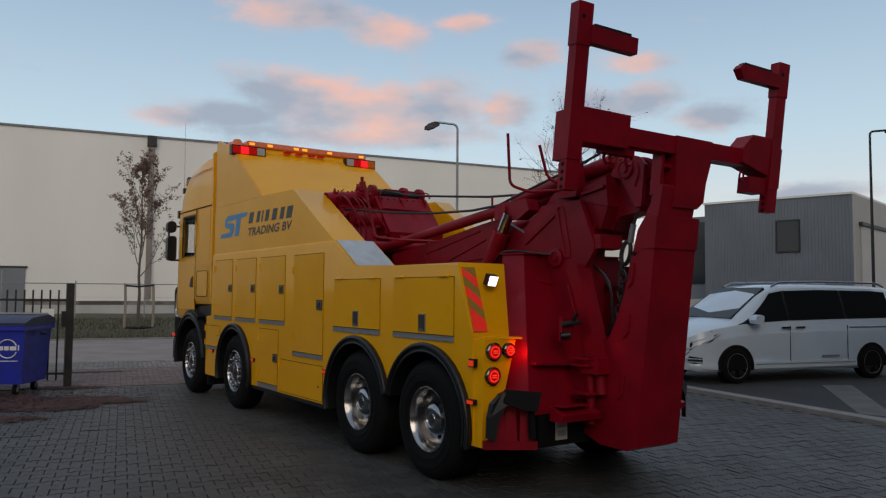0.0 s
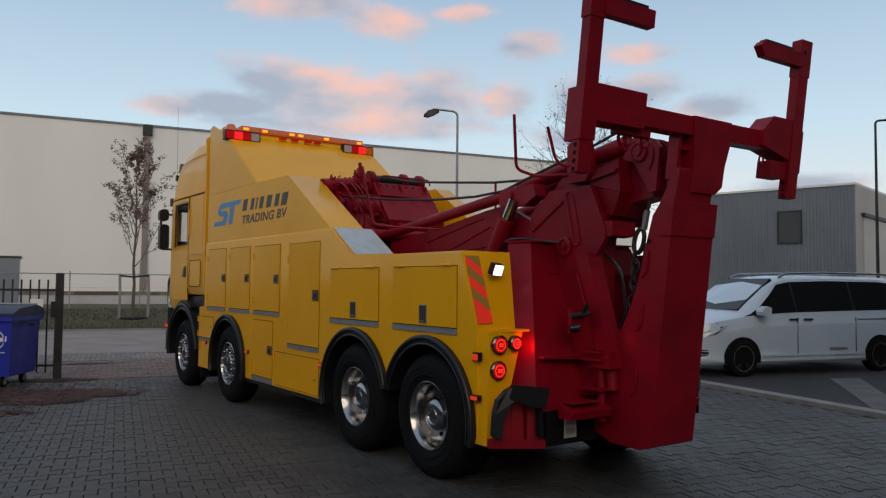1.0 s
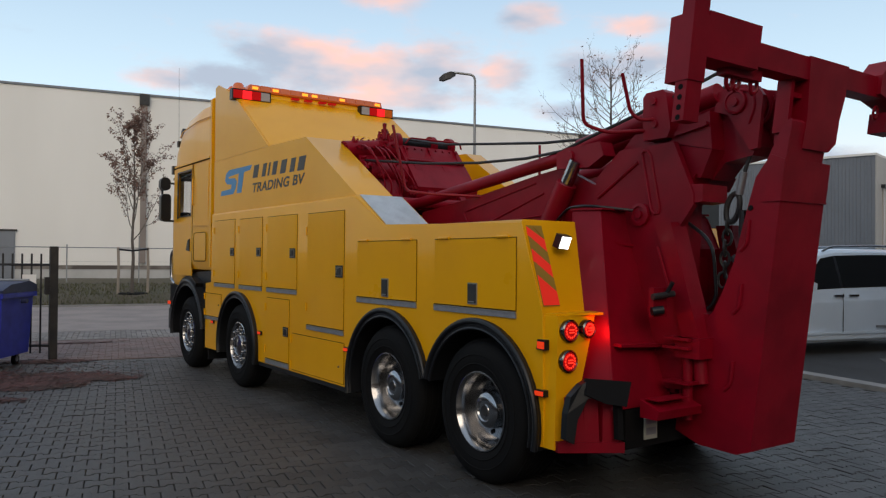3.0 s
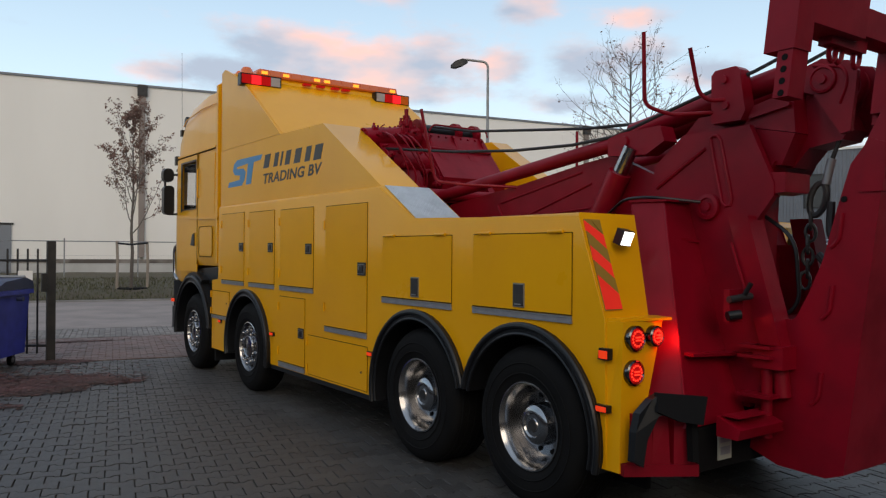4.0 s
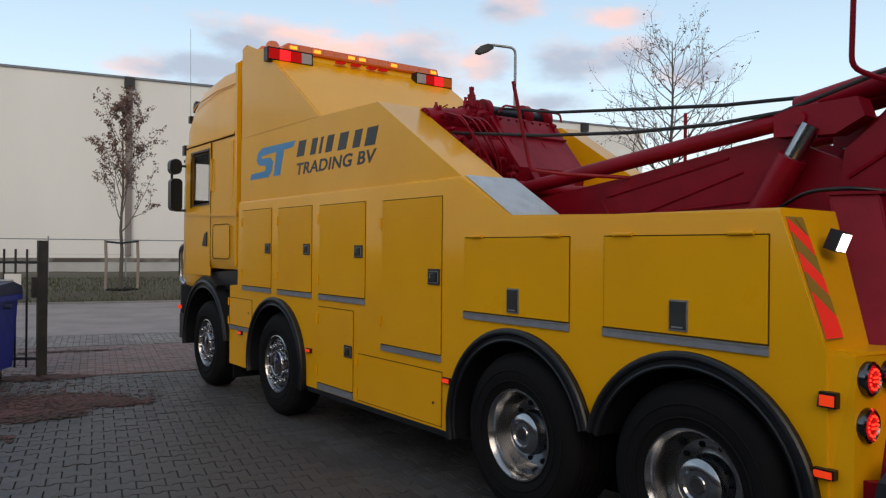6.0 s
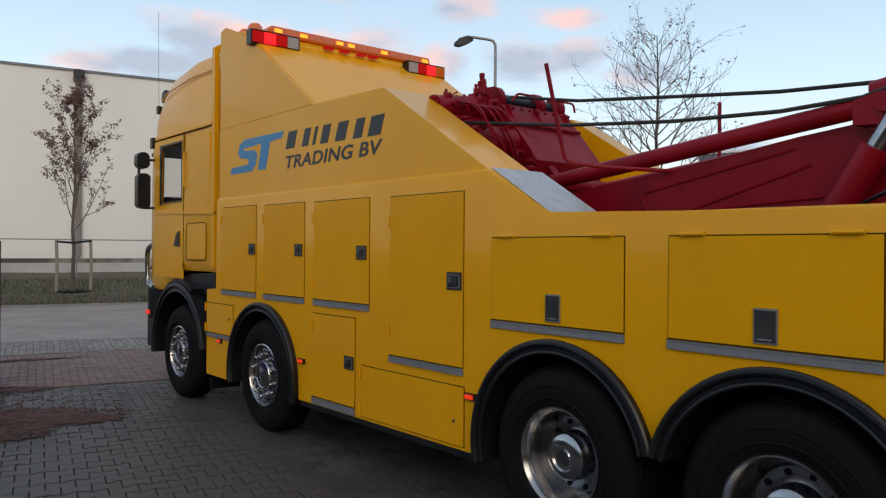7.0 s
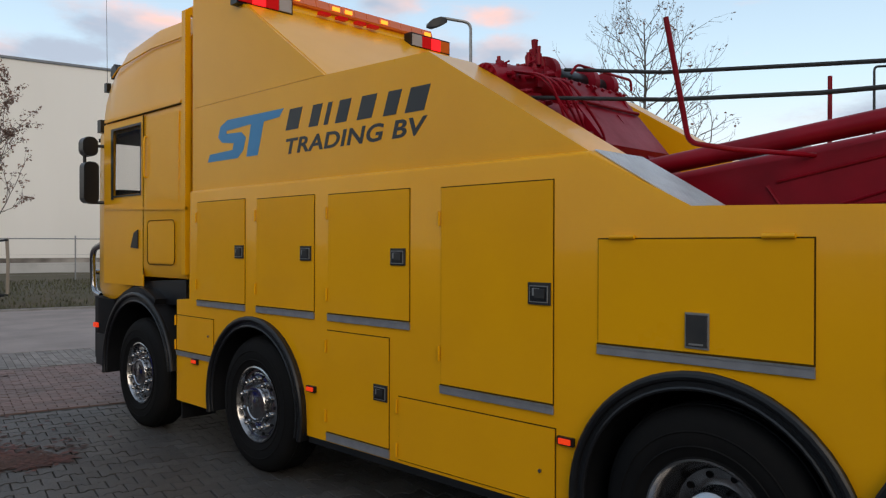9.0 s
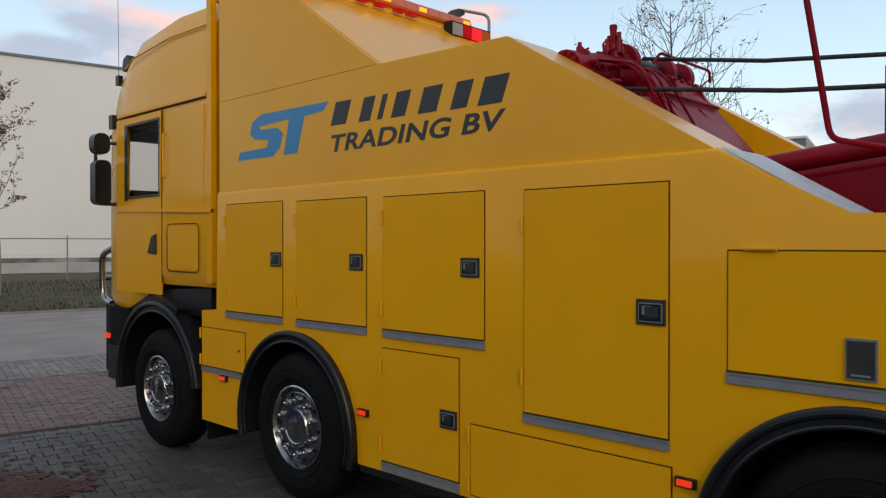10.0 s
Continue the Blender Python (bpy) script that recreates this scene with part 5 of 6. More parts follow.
# drum guard plates, struts and bolts on the frame
for x in (0.10, 0.50):
    part("frame_strut", bevel(hexa(bmesh.new(), [(x - 0.04, 3.42, 2.22), (x + 0.04, 3.42, 2.22), (x + 0.04, 3.47, 2.22), (x - 0.04, 3.47, 2.22),
                                               (x - 0.14, 3.77, 2.74), (x - 0.06, 3.77, 2.74), (x - 0.06, 3.82, 2.74), (x - 0.14, 3.82, 2.74)]), 0.006), RED, winch, smooth=True)
for k in range(8):
    x = -0.05 + 0.10 * k
    part("bolt", rod([(x, 3.90, 2.93), (x, 3.885, 2.945)], 0.014, n=6), RED, winch)
part("drum_guard", rod(bend([(-0.10, 3.86, 2.98), (-0.06, 3.84, 3.05), (0.66, 3.84, 3.05), (0.70, 3.86, 2.98)], 0.04), 0.010, n=8), RED, winch, smooth=True)
part("winch_beam", rod([(-0.68, 3.45, 2.26), (0.7, 3.45, 2.26)], 0.06, n=14), RED, winch, smooth=True)


# ---- street, verge and paving edges ----
bm = bmesh.new()
rng = random.Random(11)
rows = []
for j, (v, z) in enumerate(((24.02, GZ + 0.02), (24.6, 0.10), (25.5, 0.24), (27.0, 0.32), (31.0, 0.40), (42.0, 0.42))):
    rows.append([bm.verts.new(uv(-70 + i * 2.0, v, z + rng.uniform(-0.03, 0.03))) for i in range(70)])
for a, b in zip(rows, rows[1:]):
    for i in range(69):
        bm.faces.new((a[i], a[i + 1], b[i + 1], b[i]))
lo = [bm.verts.new(uv(-70 + i * 2.0, 24.0, GZ - 0.03)) for i in range(70)]
for i in range(69):
    bm.faces.new((lo[i], lo[i + 1], rows[0][i + 1], rows[0][i]))
verge = tagged(obj("verge", bm, GRASS, smooth=True), "low brownish green grass bank along the street", "verge", kind="structure")
# tufts on the bank
bm = bmesh.new()
for k in range(22000):
    u, v = rng.uniform(-16, 14), 24.05 + 9 * rng.random() ** 1.6
    z = float(np.interp(v, (24.0, 24.6, 25.5, 27.0, 31.0, 42.0), (GZ + 0.02, 0.10, 0.24, 0.32, 0.40, 0.42)))
    p, a, h = uv(u, v, z), rng.uniform(0, math.tau), rng.uniform(0.03, 0.13)
    d = Vector((math.cos(a), math.sin(a), 0)) * rng.uniform(0.006, 0.022)
    bm.faces.new([bm.verts.new(q) for q in (p - d, p + d, p + Vector((rng.uniform(-0.04, 0.04), rng.uniform(-0.04, 0.04), h)))])
tagged(obj("grass", bm, material("grass_blade", (0.075, 0.074, 0.034), 0.9, island=0.6)), "short winter grass blades on the bank", "grass", kind="stuff")
kerb = slab("kerb", [uv(-90, 23.86), uv(90, 23.86), uv(90, 24.02), uv(-90, 24.02)], GZ + 0.05, KERB, "worn concrete kerb along the grass bank")
lot = slab("parking_lot", [uv(5.60, -40), uv(60, -40), uv(60, 14.3), uv(5.60, 14.3)], GZ + 0.05, ASPHALT, "dark asphalt parking lot beside the yard", 0.08)
rim = slab("paving_edge", [uv(5.34, -40), uv(5.595, -40), uv(5.595, 14.3), uv(5.34, 14.3)], GZ + 0.052, KERB, "pale concrete edging strip of the yard", 0.09)
mark = slab("marking", [(9.3, 2.5), (8.8, 2.8), (5.85, 0.62), (5.95, 0.15)], GZ + 0.056, BAND, "pale paved band across the parking lot", 0.01)

# ---- warehouse across the street ----
WA, WB = Vector((-22, 47.2, 0)), Vector((41.5, 35.95, 0))
wdir = (WB - WA).normalized()
wnor = Vector((wdir.y, -wdir.x, 0))


def on_wall(s, z, d=0.0):
    p = WA + wdir * s + wnor * d
    return (p.x, p.y, z)


def wall_box(s0, s1, z0, z1, d0, d1):
    return hexa(bmesh.new(), [on_wall(s0, z0, d0), on_wall(s1, z0, d0), on_wall(s1, z0, d1), on_wall(s0, z0, d1),
                              on_wall(s0, z1, d0), on_wall(s1, z1, d0), on_wall(s1, z1, d1), on_wall(s0, z1, d1)])


WLEN = (WB - WA).length
hall = thing("warehouse", on_wall(WLEN / 2, 0.3, -10), "large pale windowless warehouse with a flat roof", "building")
HTOP = 10.87
part("wall", wall_box(0, WLEN, 1.13, HTOP, -20, 0), HALL, hall, "smooth off-white panel cladding")
part("plinth", wall_box(0, WLEN, 0.0, 0.90, -20, 0.02), PLINTH, hall, "light concrete plinth")
part("plinth_band", wall_box(0, WLEN, 0.90, 1.13, -20, -0.03), material("stained_band", (0.09, 0.075, 0.065), 0.85, second=(0.45, 0.41, 0.37), scale=0.6, amount=1.0), hall, "stained dark band over the plinth")
part("roof_edge", wall_box(-0.1, WLEN + 0.1, HTOP, HTOP + 0.12, -20, 0.08), GREY_CLAD, hall)
for k in range(int(WLEN / 1.2)):
    part("panel_joint", wall_box(0.6 + k * 1.2, 0.612 + k * 1.2, 1.15, HTOP - 0.02, 0.0, 0.004), HALL, hall)
for s0 in (28.7, 59.0, 4.0):
    pipe = part("downpipe", wall_box(s0 - 0.16, s0 + 0.16, 1.25, HTOP + 0.1, 0.01, 0.22), material("brown_rain_pipe", (0.22, 0.18, 0.16), 0.7, second=(0.30, 0.26, 0.23), scale=1.0), hall, "brown rain pipe with hopper")
    part("hopper", wall_box(s0 - 0.26, s0 + 0.26, HTOP - 0.55, HTOP + 0.05, 0.01, 0.32), DARK_METAL, pipe)
door = part("steel_door", wall_box(20.2, 22.3, 0.42, 2.95, 0.03, 0.08), GREY_CLAD, hall, "plain grey steel door")
part("door_frame", wall_box(20.1, 22.4, 2.95, 3.05, 0.03, 0.12), DARK_METAL, door)

# thin mesh fence in front of the warehouse
fence = thing("mesh_fence", on_wall(WLEN / 2, 0.4, 9), "thin galvanised wire fence on the grass bank", "fence")
for k in range(17):
    s = 1.0 + k * 3.0
    part("post", rod([on_wall(s, 0.35, 9), on_wall(s, 2.06 + (0.55 if k % 2 else 0.1), 9)], 0.028, n=6), GALV, fence)
part("rail", rod([on_wall(0, 2.03, 9), on_wall(52, 2.03, 9)], 0.022, n=6), GALV, fence)
for k in range(3):
    part("wire", rod([on_wall(0, 0.6 + k * 0.4, 9), on_wall(52, 0.6 + k * 0.4, 9)], 0.003, n=3), GALV, fence)

# ---- unseen brick blocks added behind the camera: close the yard, cut light and reflections ----
BRICKWORK = material("dark_brickwork", (0.085, 0.055, 0.045), 0.85, second=(0.055, 0.04, 0.036), scale=1.2, amount=0.9, bump=0.3, bump_scale=30)
tagged(obj("shade_block_west", box(-22.0, -16.0, -30, 40, GZ - 0.03, 4.2), BRICKWORK), "unseen plain dark brick block added to darken side reflections and close the yard", "wall", kind="structure")
tagged(obj("shade_block_south", box(-15.9, -0.1, -26, -18, GZ - 0.03, 6.5), BRICKWORK), "unseen plain dark brick block added behind the yard to cut light", "wall", kind="structure")
tagged(obj("shade_block_east", box(0.0, 40, -26, -11, GZ - 0.03, 15.0), BRICKWORK), "unseen tall plain dark brick block added to shade the truck rear and right-hand ground", "wall", kind="structure")

# ---- grey ribbed building beyond the parked van ----
GA, GB = Vector((30.2, 13.1, 0)), Vector((28.7, 19.6, 0))
gdir = (GB - GA).normalized()
gnor = Vector((-gdir.y, gdir.x, 0))
if gnor.x > 0:
    gnor = -gnor


def on_grey(s, z, d=0.0):
    p = GA + gdir * s + gnor * d
    return (p.x, p.y, z)


def grey_box(s0, s1, z0, z1, d0, d1):
    return hexa(bmesh.new(), [on_grey(s0, z0, d0), on_grey(s1, z0, d0), on_grey(s1, z0, d1), on_grey(s0, z0, d1),
                              on_grey(s0, z1, d0), on_grey(s1, z1, d0), on_grey(s1, z1, d1), on_grey(s0, z1, d1)])


grey = thing("ribbed_building", on_grey(3, 0, -6), "grey ribbed metal workshop building with a dark window", "building")
part("wall", grey_box(0, 7.0, GZ - 0.03, 6.40, -14, 0), GREY_CLAD, grey, "grey ribbed metal cladding")
bm = bmesh.new()
for k in range(46):
    s = 0.12 + k * 0.15
    hexa(bm, [on_grey(s, 0.1, 0.0), on_grey(s + 0.06, 0.1, 0.0), on_grey(s + 0.045, 0.1, 0.035), on_grey(s + 0.015, 0.1, 0.035),
              on_grey(s, 6.35, 0.0), on_grey(s + 0.06, 6.35, 0.0), on_grey(s + 0.045, 6.35, 0.035), on_grey(s + 0.015, 6.35, 0.035)])
part("ribs", bm, GREY_CLAD, grey)
part("roof_edge", grey_box(-0.06, 7.06, 6.40, 6.50, -14.05, 0.08), HALL, grey)
win = part("window", grey_box(2.35, 3.35, 3.85, 5.3, 0.04, 0.06), WINDOW, grey, "dark window pane")
for a, b, c, d in ((2.29, 2.35, 3.79, 5.36), (3.35, 3.41, 3.79, 5.36), (2.29, 3.41, 5.30, 5.36), (2.29, 3.41, 3.79, 3.85)):
    part("window_frame", grey_box(a, b, c, d, 0.03, 0.09), DARK_METAL, win)
part("end_wall", grey_box(-0.09, -0.02, GZ - 0.03, 6.38, -14, 0.05), material("beige_cladding", (0.45, 0.42, 0.38), 0.7, second=(0.38, 0.36, 0.33), scale=0.5), grey, "beige end wall")
part("roller_door", grey_box(-0.15, -0.09, 0.0, 5.0, -7.5, -0.9), material("pale_shutter", (0.52, 0.49, 0.45), 0.6, second=(0.45, 0.43, 0.4), scale=0.6), grey, "pale tall roller door")
part("door_lintel", grey_box(-0.25, -0.09, 5.0, 5.15, -7.7, -0.7), DARK_METAL, grey)
part("low_wing", grey_box(7.0, 9.6, GZ - 0.03, 5.9, -14, -1.0), GREY_CLAD, grey)
part("wing_window", grey_box(7.15, 8.3, 2.3, 5.6, -1.0, -0.95), WINDOW, grey)
# dark low hedge and wall far behind the lot, between the buildings
part("low_wall", grey_box(-0.5, 16.0, GZ - 0.03, 1.5, 1.2, 1.5), PLINTH, grey, "low concrete wall by the workshop")


# ---- street lamps ----
def street_lamp(base, height, arm, r, label, head_size, paint=GALV):
    lamp = thing("street_lamp", (base[0], base[1], GZ), label, "street lamp", "street lamps")
    b, a = Vector((base[0], base[1], GZ)), Vector((arm[0], arm[1], 0))
    top = b + Vector((0, 0, height))
    tip = top + a + Vector((0, 0, 0.12))
    part("pole", rod([b, b + Vector((0, 0, height * 0.55)), top - Vector((0, 0, 0.15))], r, n=12, taper=r * 0.6), paint, lamp, smooth=True)
    part("arm", rod(bend([top - Vector((0, 0, 0.15)), top + Vector((0, 0, 0.12)), tip + Vector((0, 0, 0.05))], 0.34, 8), r * 0.6, n=10), paint, lamp, smooth=True)
    d = a.normalized()
    sd = Vector((-d.y, d.x, 0))
    L, W = head_size
    pts = []
    for f, w, z0, z1 in ((-0.1, 0.25, -0.03, 0.05), (0.25, 0.8, -0.06, 0.09), (0.7, 1.0, -0.07, 0.08), (1.0, 0.6, -0.03, 0.02)):
        c = tip + d * (f * L) + Vector((0, 0, -0.10 * f))
        pts.append([c - sd * W * w + Vector((0, 0, z0)), c + sd * W * w + Vector((0, 0, z0)), c + sd * W * w * 0.7 + Vector((0, 0, z1)), c - sd * W * w * 0.7 + Vector((0, 0, z1))])
    bm = bmesh.new()
    rr = [[bm.verts.new(p) for p in ring] for ring in pts]
    for x, y in zip(rr, rr[1:]):
        for k in range(4):
            bm.faces.new((x[k], x[(k + 1) % 4], y[(k + 1) % 4], y[k]))
    bm.faces.new(rr[0])
    bm.faces.new(rr[-1])
    part("lamp_head", bevel(bm, 0.01), DARK_METAL, lamp, "dark unlit lamp head", True)
    return lamp


street_lamp((5.72, 10.18), 5.76, (-0.40, 0.26), 0.045, "slim grey street lamp with a curved arm, unlit", (0.34, 0.09))
street_lamp((20.9, 7.7), 7.1, (0.45, -0.30), 0.06, "dark slim lamp post beside the workshop, unlit", (0.4, 0.06), DARK_METAL)


# ---- trees ----
def tree(base, height, clear, spread, seed, label, leaves, lean_x=0.0, limbs=13, rise=1.0, blade=0.065):
    rg = random.Random(seed)
    t = thing("young_tree", base, label, "tree", "street trees")
    b = Vector(base)
    wood, twigs, leaf = bmesh.new(), bmesh.new(), bmesh.new()
    pts = [b + Vector((lean_x * f * f + rg.uniform(-0.03, 0.03), rg.uniform(-0.03, 0.03), height * f)) for f in [i / 9 for i in range(10)]]
    rod(pts, 0.07, wood, n=8, taper=0.008)

    def put_leaf(p):
        s = rg.uniform(0.4, 1.0) * blade
        d = Vector((rg.uniform(-1, 1), rg.uniform(-1, 1), rg.uniform(-1.2, 0.3))).normalized() * s
        w = d.orthogonal().normalized() * s * 0.45
        leaf.faces.new([leaf.verts.new(q) for q in (p, p + d * 0.5 + w, p + d, p + d * 0.5 - w)])

    def grow(p, d, length, r, depth):
        line = [p]
        q = p.copy()
        steps = 5 if depth < 2 else 3
        for i in range(steps):
            d = (d + Vector((rg.uniform(-0.16, 0.16), rg.uniform(-0.16, 0.16), rg.uniform(0.0, 0.16) * rise))).normalized()
            q = q + d * (length / steps)
            line.append(q.copy())
            if depth < 3 and i > 0 and rg.random() < (0.85 if depth < 2 else 0.7):
                a = d.orthogonal().normalized()
                a.rotate(Matrix.Rotation(rg.uniform(0, math.tau), 3, d))
                grow(q.copy(), (d + a * rg.uniform(0.5, 1.0)).normalized(), length * rg.uniform(0.35, 0.6), r * 0.55, depth + 1)
        rod(line, r, wood if depth == 0 else twigs, n=5 if depth < 2 else 3, ends=False, taper=r * 0.35)
        if depth >= 1:
            for p2 in line[1:]:
                if rg.random() < leaves:
                    for _ in range(rg.randint(1, 4)):
                        put_leaf(p2 + Vector((rg.uniform(-0.06, 0.06), rg.uniform(-0.06, 0.06), rg.uniform(-0.06, 0.04))))

    for k in range(limbs):
        f = clear + (0.97 - clear) * (k / (limbs - 1)) ** 0.9
        a = k * 2.4 + rg.uniform(-0.4, 0.4)
        p = b + Vector((lean_x * f * f, 0, height * f))
        reach = spread * (1.15 - 0.75 * (f - clear) / (1 - clear)) * rg.uniform(0.75, 1.1)
        grow(p, Vector((math.cos(a), math.sin(a), 0.75 * rise)).normalized(), reach, 0.026 * (1.25 - f), 0)
    part("trunk", wood, BARK, t, "slim grey trunk and limbs", True)
    part("crown", twigs, BARK, t, "fine bare twigs")
    if leaves:
        part("leaves", leaf, DRY_LEAF, t, "few dry brown leaves")
    return t


tree((2.05, 26.15, 0.27), 6.0, 0.33, 1.8, 3, "slim young street tree with dry brown leaves between two stakes", 0.85, limbs=17, rise=1.5, blade=0.11)
tree((7.4, 7.6, GZ), 5.75, 0.40, 1.5, 8, "bare young tree with a rounded open crown", 0.12, limbs=34, rise=0.9)
tree((-8.9, 13.6, GZ), 8.5, 0.30, 3.0, 21, "bare street tree beside the gate", 0.2, limbs=14, rise=0.9)
# stakes with a cross tie
stakes = thing("tree_stakes", (2.05, 26.15, 0.27), "two weathered wooden stakes with a tie round a young tree", "tree stakes")
for x, y in ((1.52, 26.05), (2.62, 26.30)):
    part("stake", rod([(x, y, 0.22), (x + 0.02, y, 1.2), (x - 0.01, y, 1.98)], 0.05, n=10), STAKE, stakes, smooth=True)
part("tie", rod([(1.52, 26.02, 1.90), (2.0, 26.08, 1.86), (2.62, 26.27, 1.93)], 0.035, n=8), RUBBER, stakes, "black rubber tie")
part("soil_ring", lathe([(0.0, 0.62), (0.10, 0.55), (0.12, 0.4), (0.06, 0.1)], (2.05, 26.15, 0.2), 20, axis="z"), DARK, stakes, "dark soil ring")

# ---- gate fence and blue bin ----
gate = thing("bar_fence", (-3.5, 10.4, GZ), "dark steel bar fence with a square gate post", "fence")
gp = Vector((-2.84, 10.25, 0))
gd = Vector((-0.86, 0.51, 0)).normalized()
part("gate_post", bevel(box(gp.x - 0.06, gp.x + 0.06, gp.y - 0.06, gp.y + 0.06, GZ - 0.03, 1.80), 0.006), DARK_METAL, gate, "thick square dark post")
part("post_hinge", bevel(box(gp.x - 0.13, gp.x - 0.06, gp.y - 0.05, gp.y + 0.05, 1.02, 1.30), 0.008), DARK_METAL, gate)
for k in range(29):
    p = gp + gd * (0.20 + k * 0.15)
    part("bar", rod([(p.x, p.y, 0.06), (p.x, p.y, 1.68)], 0.015, n=8), DARK_METAL, gate)
for z in (0.18, 1.50):
    a, b = gp + gd * 0.06, gp + gd * 4.5
    part("rail", rod([(a.x, a.y, z), (b.x, b.y, z)], 0.02, n=6), DARK_METAL, gate)
sign = part("fence_sign", hexa(bmesh.new(), [(gp + gd * 0.30 + Vector((0.02, -0.03, 1.12))), (gp + gd * 0.52 + Vector((0.02, -0.03, 1.12))), (gp + gd * 0.52 + Vector((0.02, -0.02, 1.12))), (gp + gd * 0.30 + Vector((0.02, -0.02, 1.12))),
                                            (gp + gd * 0.30 + Vector((0.02, -0.03, 1.34))), (gp + gd * 0.52 + Vector((0.02, -0.03, 1.34))), (gp + gd * 0.52 + Vector((0.02, -0.02, 1.34))), (gp + gd * 0.30 + Vector((0.02, -0.02, 1.34)))]), HALL, gate, "small white sign")

BLUE = material("blue_plastic", (0.016, 0.03, 0.42), 0.42, second=(0.012, 0.02, 0.24), scale=5, amount=0.7, bump=0.05)
BLUE_LID = material("dark_blue_lid", (0.012, 0.018, 0.07), 0.5, second=(0.02, 0.025, 0.06), scale=6)


def bin_container(at, turn):
    c = thing("waste_container", (0, 0, 0), "blue wheeled plastic waste container with a dark closed lid", "waste container")
    bm = hexa(bmesh.new(), [(-0.62, -0.44, 0.18), (0.62, -0.44, 0.18), (0.62, 0.44, 0.18), (-0.62, 0.44, 0.18), (-0.66, -0.50, 1.10), (0.66, -0.50, 1.10), (0.66, 0.50, 1.10), (-0.66, 0.50, 1.10)])
    tub = part("tub", bevel(bm, 0.04, 3), BLUE, c, "blue plastic tub", True)
    part("rim", bevel(box(-0.70, 0.70, -0.54, 0.54, 1.06, 1.13), 0.02), BLUE, c, smooth=True)
    part("lid", bevel(prism([(-0.55, 1.135), (0.55, 1.135), (0.52, 1.24), (0.30, 1.30), (-0.30, 1.26), (-0.55, 1.18)], -0.70, 0.70), 0.02), BLUE_LID, c, "dark blue hinged lid", True)
    part("lid_rib", rod([(-0.68, 0.30, 1.31), (0.68, 0.30, 1.31)], 0.02, n=8), GALV, c)
    for x in (-0.71, 0.71):
        part("trunnion", rod([(x, 0.0, 1.0), (x + math.copysign(0.09, x), 0.0, 1.0)], 0.035, n=12), BLUE_LID, c)
    for x in (-0.48, 0.48):
        for y in (-0.32, 0.32):
            w = part("castor", rod([(x - 0.025, y, 0.085), (x + 0.025, y, 0.085)], 0.085, n=20), TYRE, c, "black castor wheel", True)
            part("castor_hub", rod([(x - 0.03, y, 0.085), (x + 0.03, y, 0.085)], 0.045, n=14), GALV, w)
            part("castor_fork", bevel(box(x - 0.045, x + 0.045, y - 0.02, y + 0.02, 0.12, 0.185), 0.006), GALV, w)
    ring, n = [], 20
    for i in range(n + 1):
        a = math.radians(20 + 320 * i / n)
        x, z = 0.40 + 0.15 * math.cos(a), 0.76 + 0.15 * math.sin(a)
        ring.append((x, -0.44 - 0.06 * (z - 0.18) / 0.92 - 0.008, z))
    WHITE = material("white_print", (0.75, 0.75, 0.76), 0.5)
    part("logo_ring", rod(ring, 0.010, n=6), WHITE, tub, "white ring-shaped print")
    for x0, x1, z0, z1 in ((0.25, 0.33, 0.735, 0.80), (0.35, 0.42, 0.735, 0.80), (0.44, 0.54, 0.735, 0.80), (0.565, 0.585, 0.735, 0.82), (0.24, 0.56, 0.555, 0.567)):
        y = -0.44 - 0.06 * (z0 - 0.18) / 0.92
        part("logo_bar", box(x0, x1, y - 0.016, y - 0.004, z0, z1), WHITE, tub)
    c.matrix_world = pose(*at, 0, 0, turn)
    return c


bin_container((-3.98, 9.95, GZ), -31)

# ---- white van ----
VAN_WHITE = material("white_van_paint", (0.55, 0.64, 0.74), 0.22, second=(0.49, 0.57, 0.66), scale=1.2, amount=0.6, coat=0.5, rough_vary=0.05)
VAN_GLASS = material("dark_van_glass", (0.008, 0.010, 0.012), 0.06, rough_vary=0.02, spec=0.3)


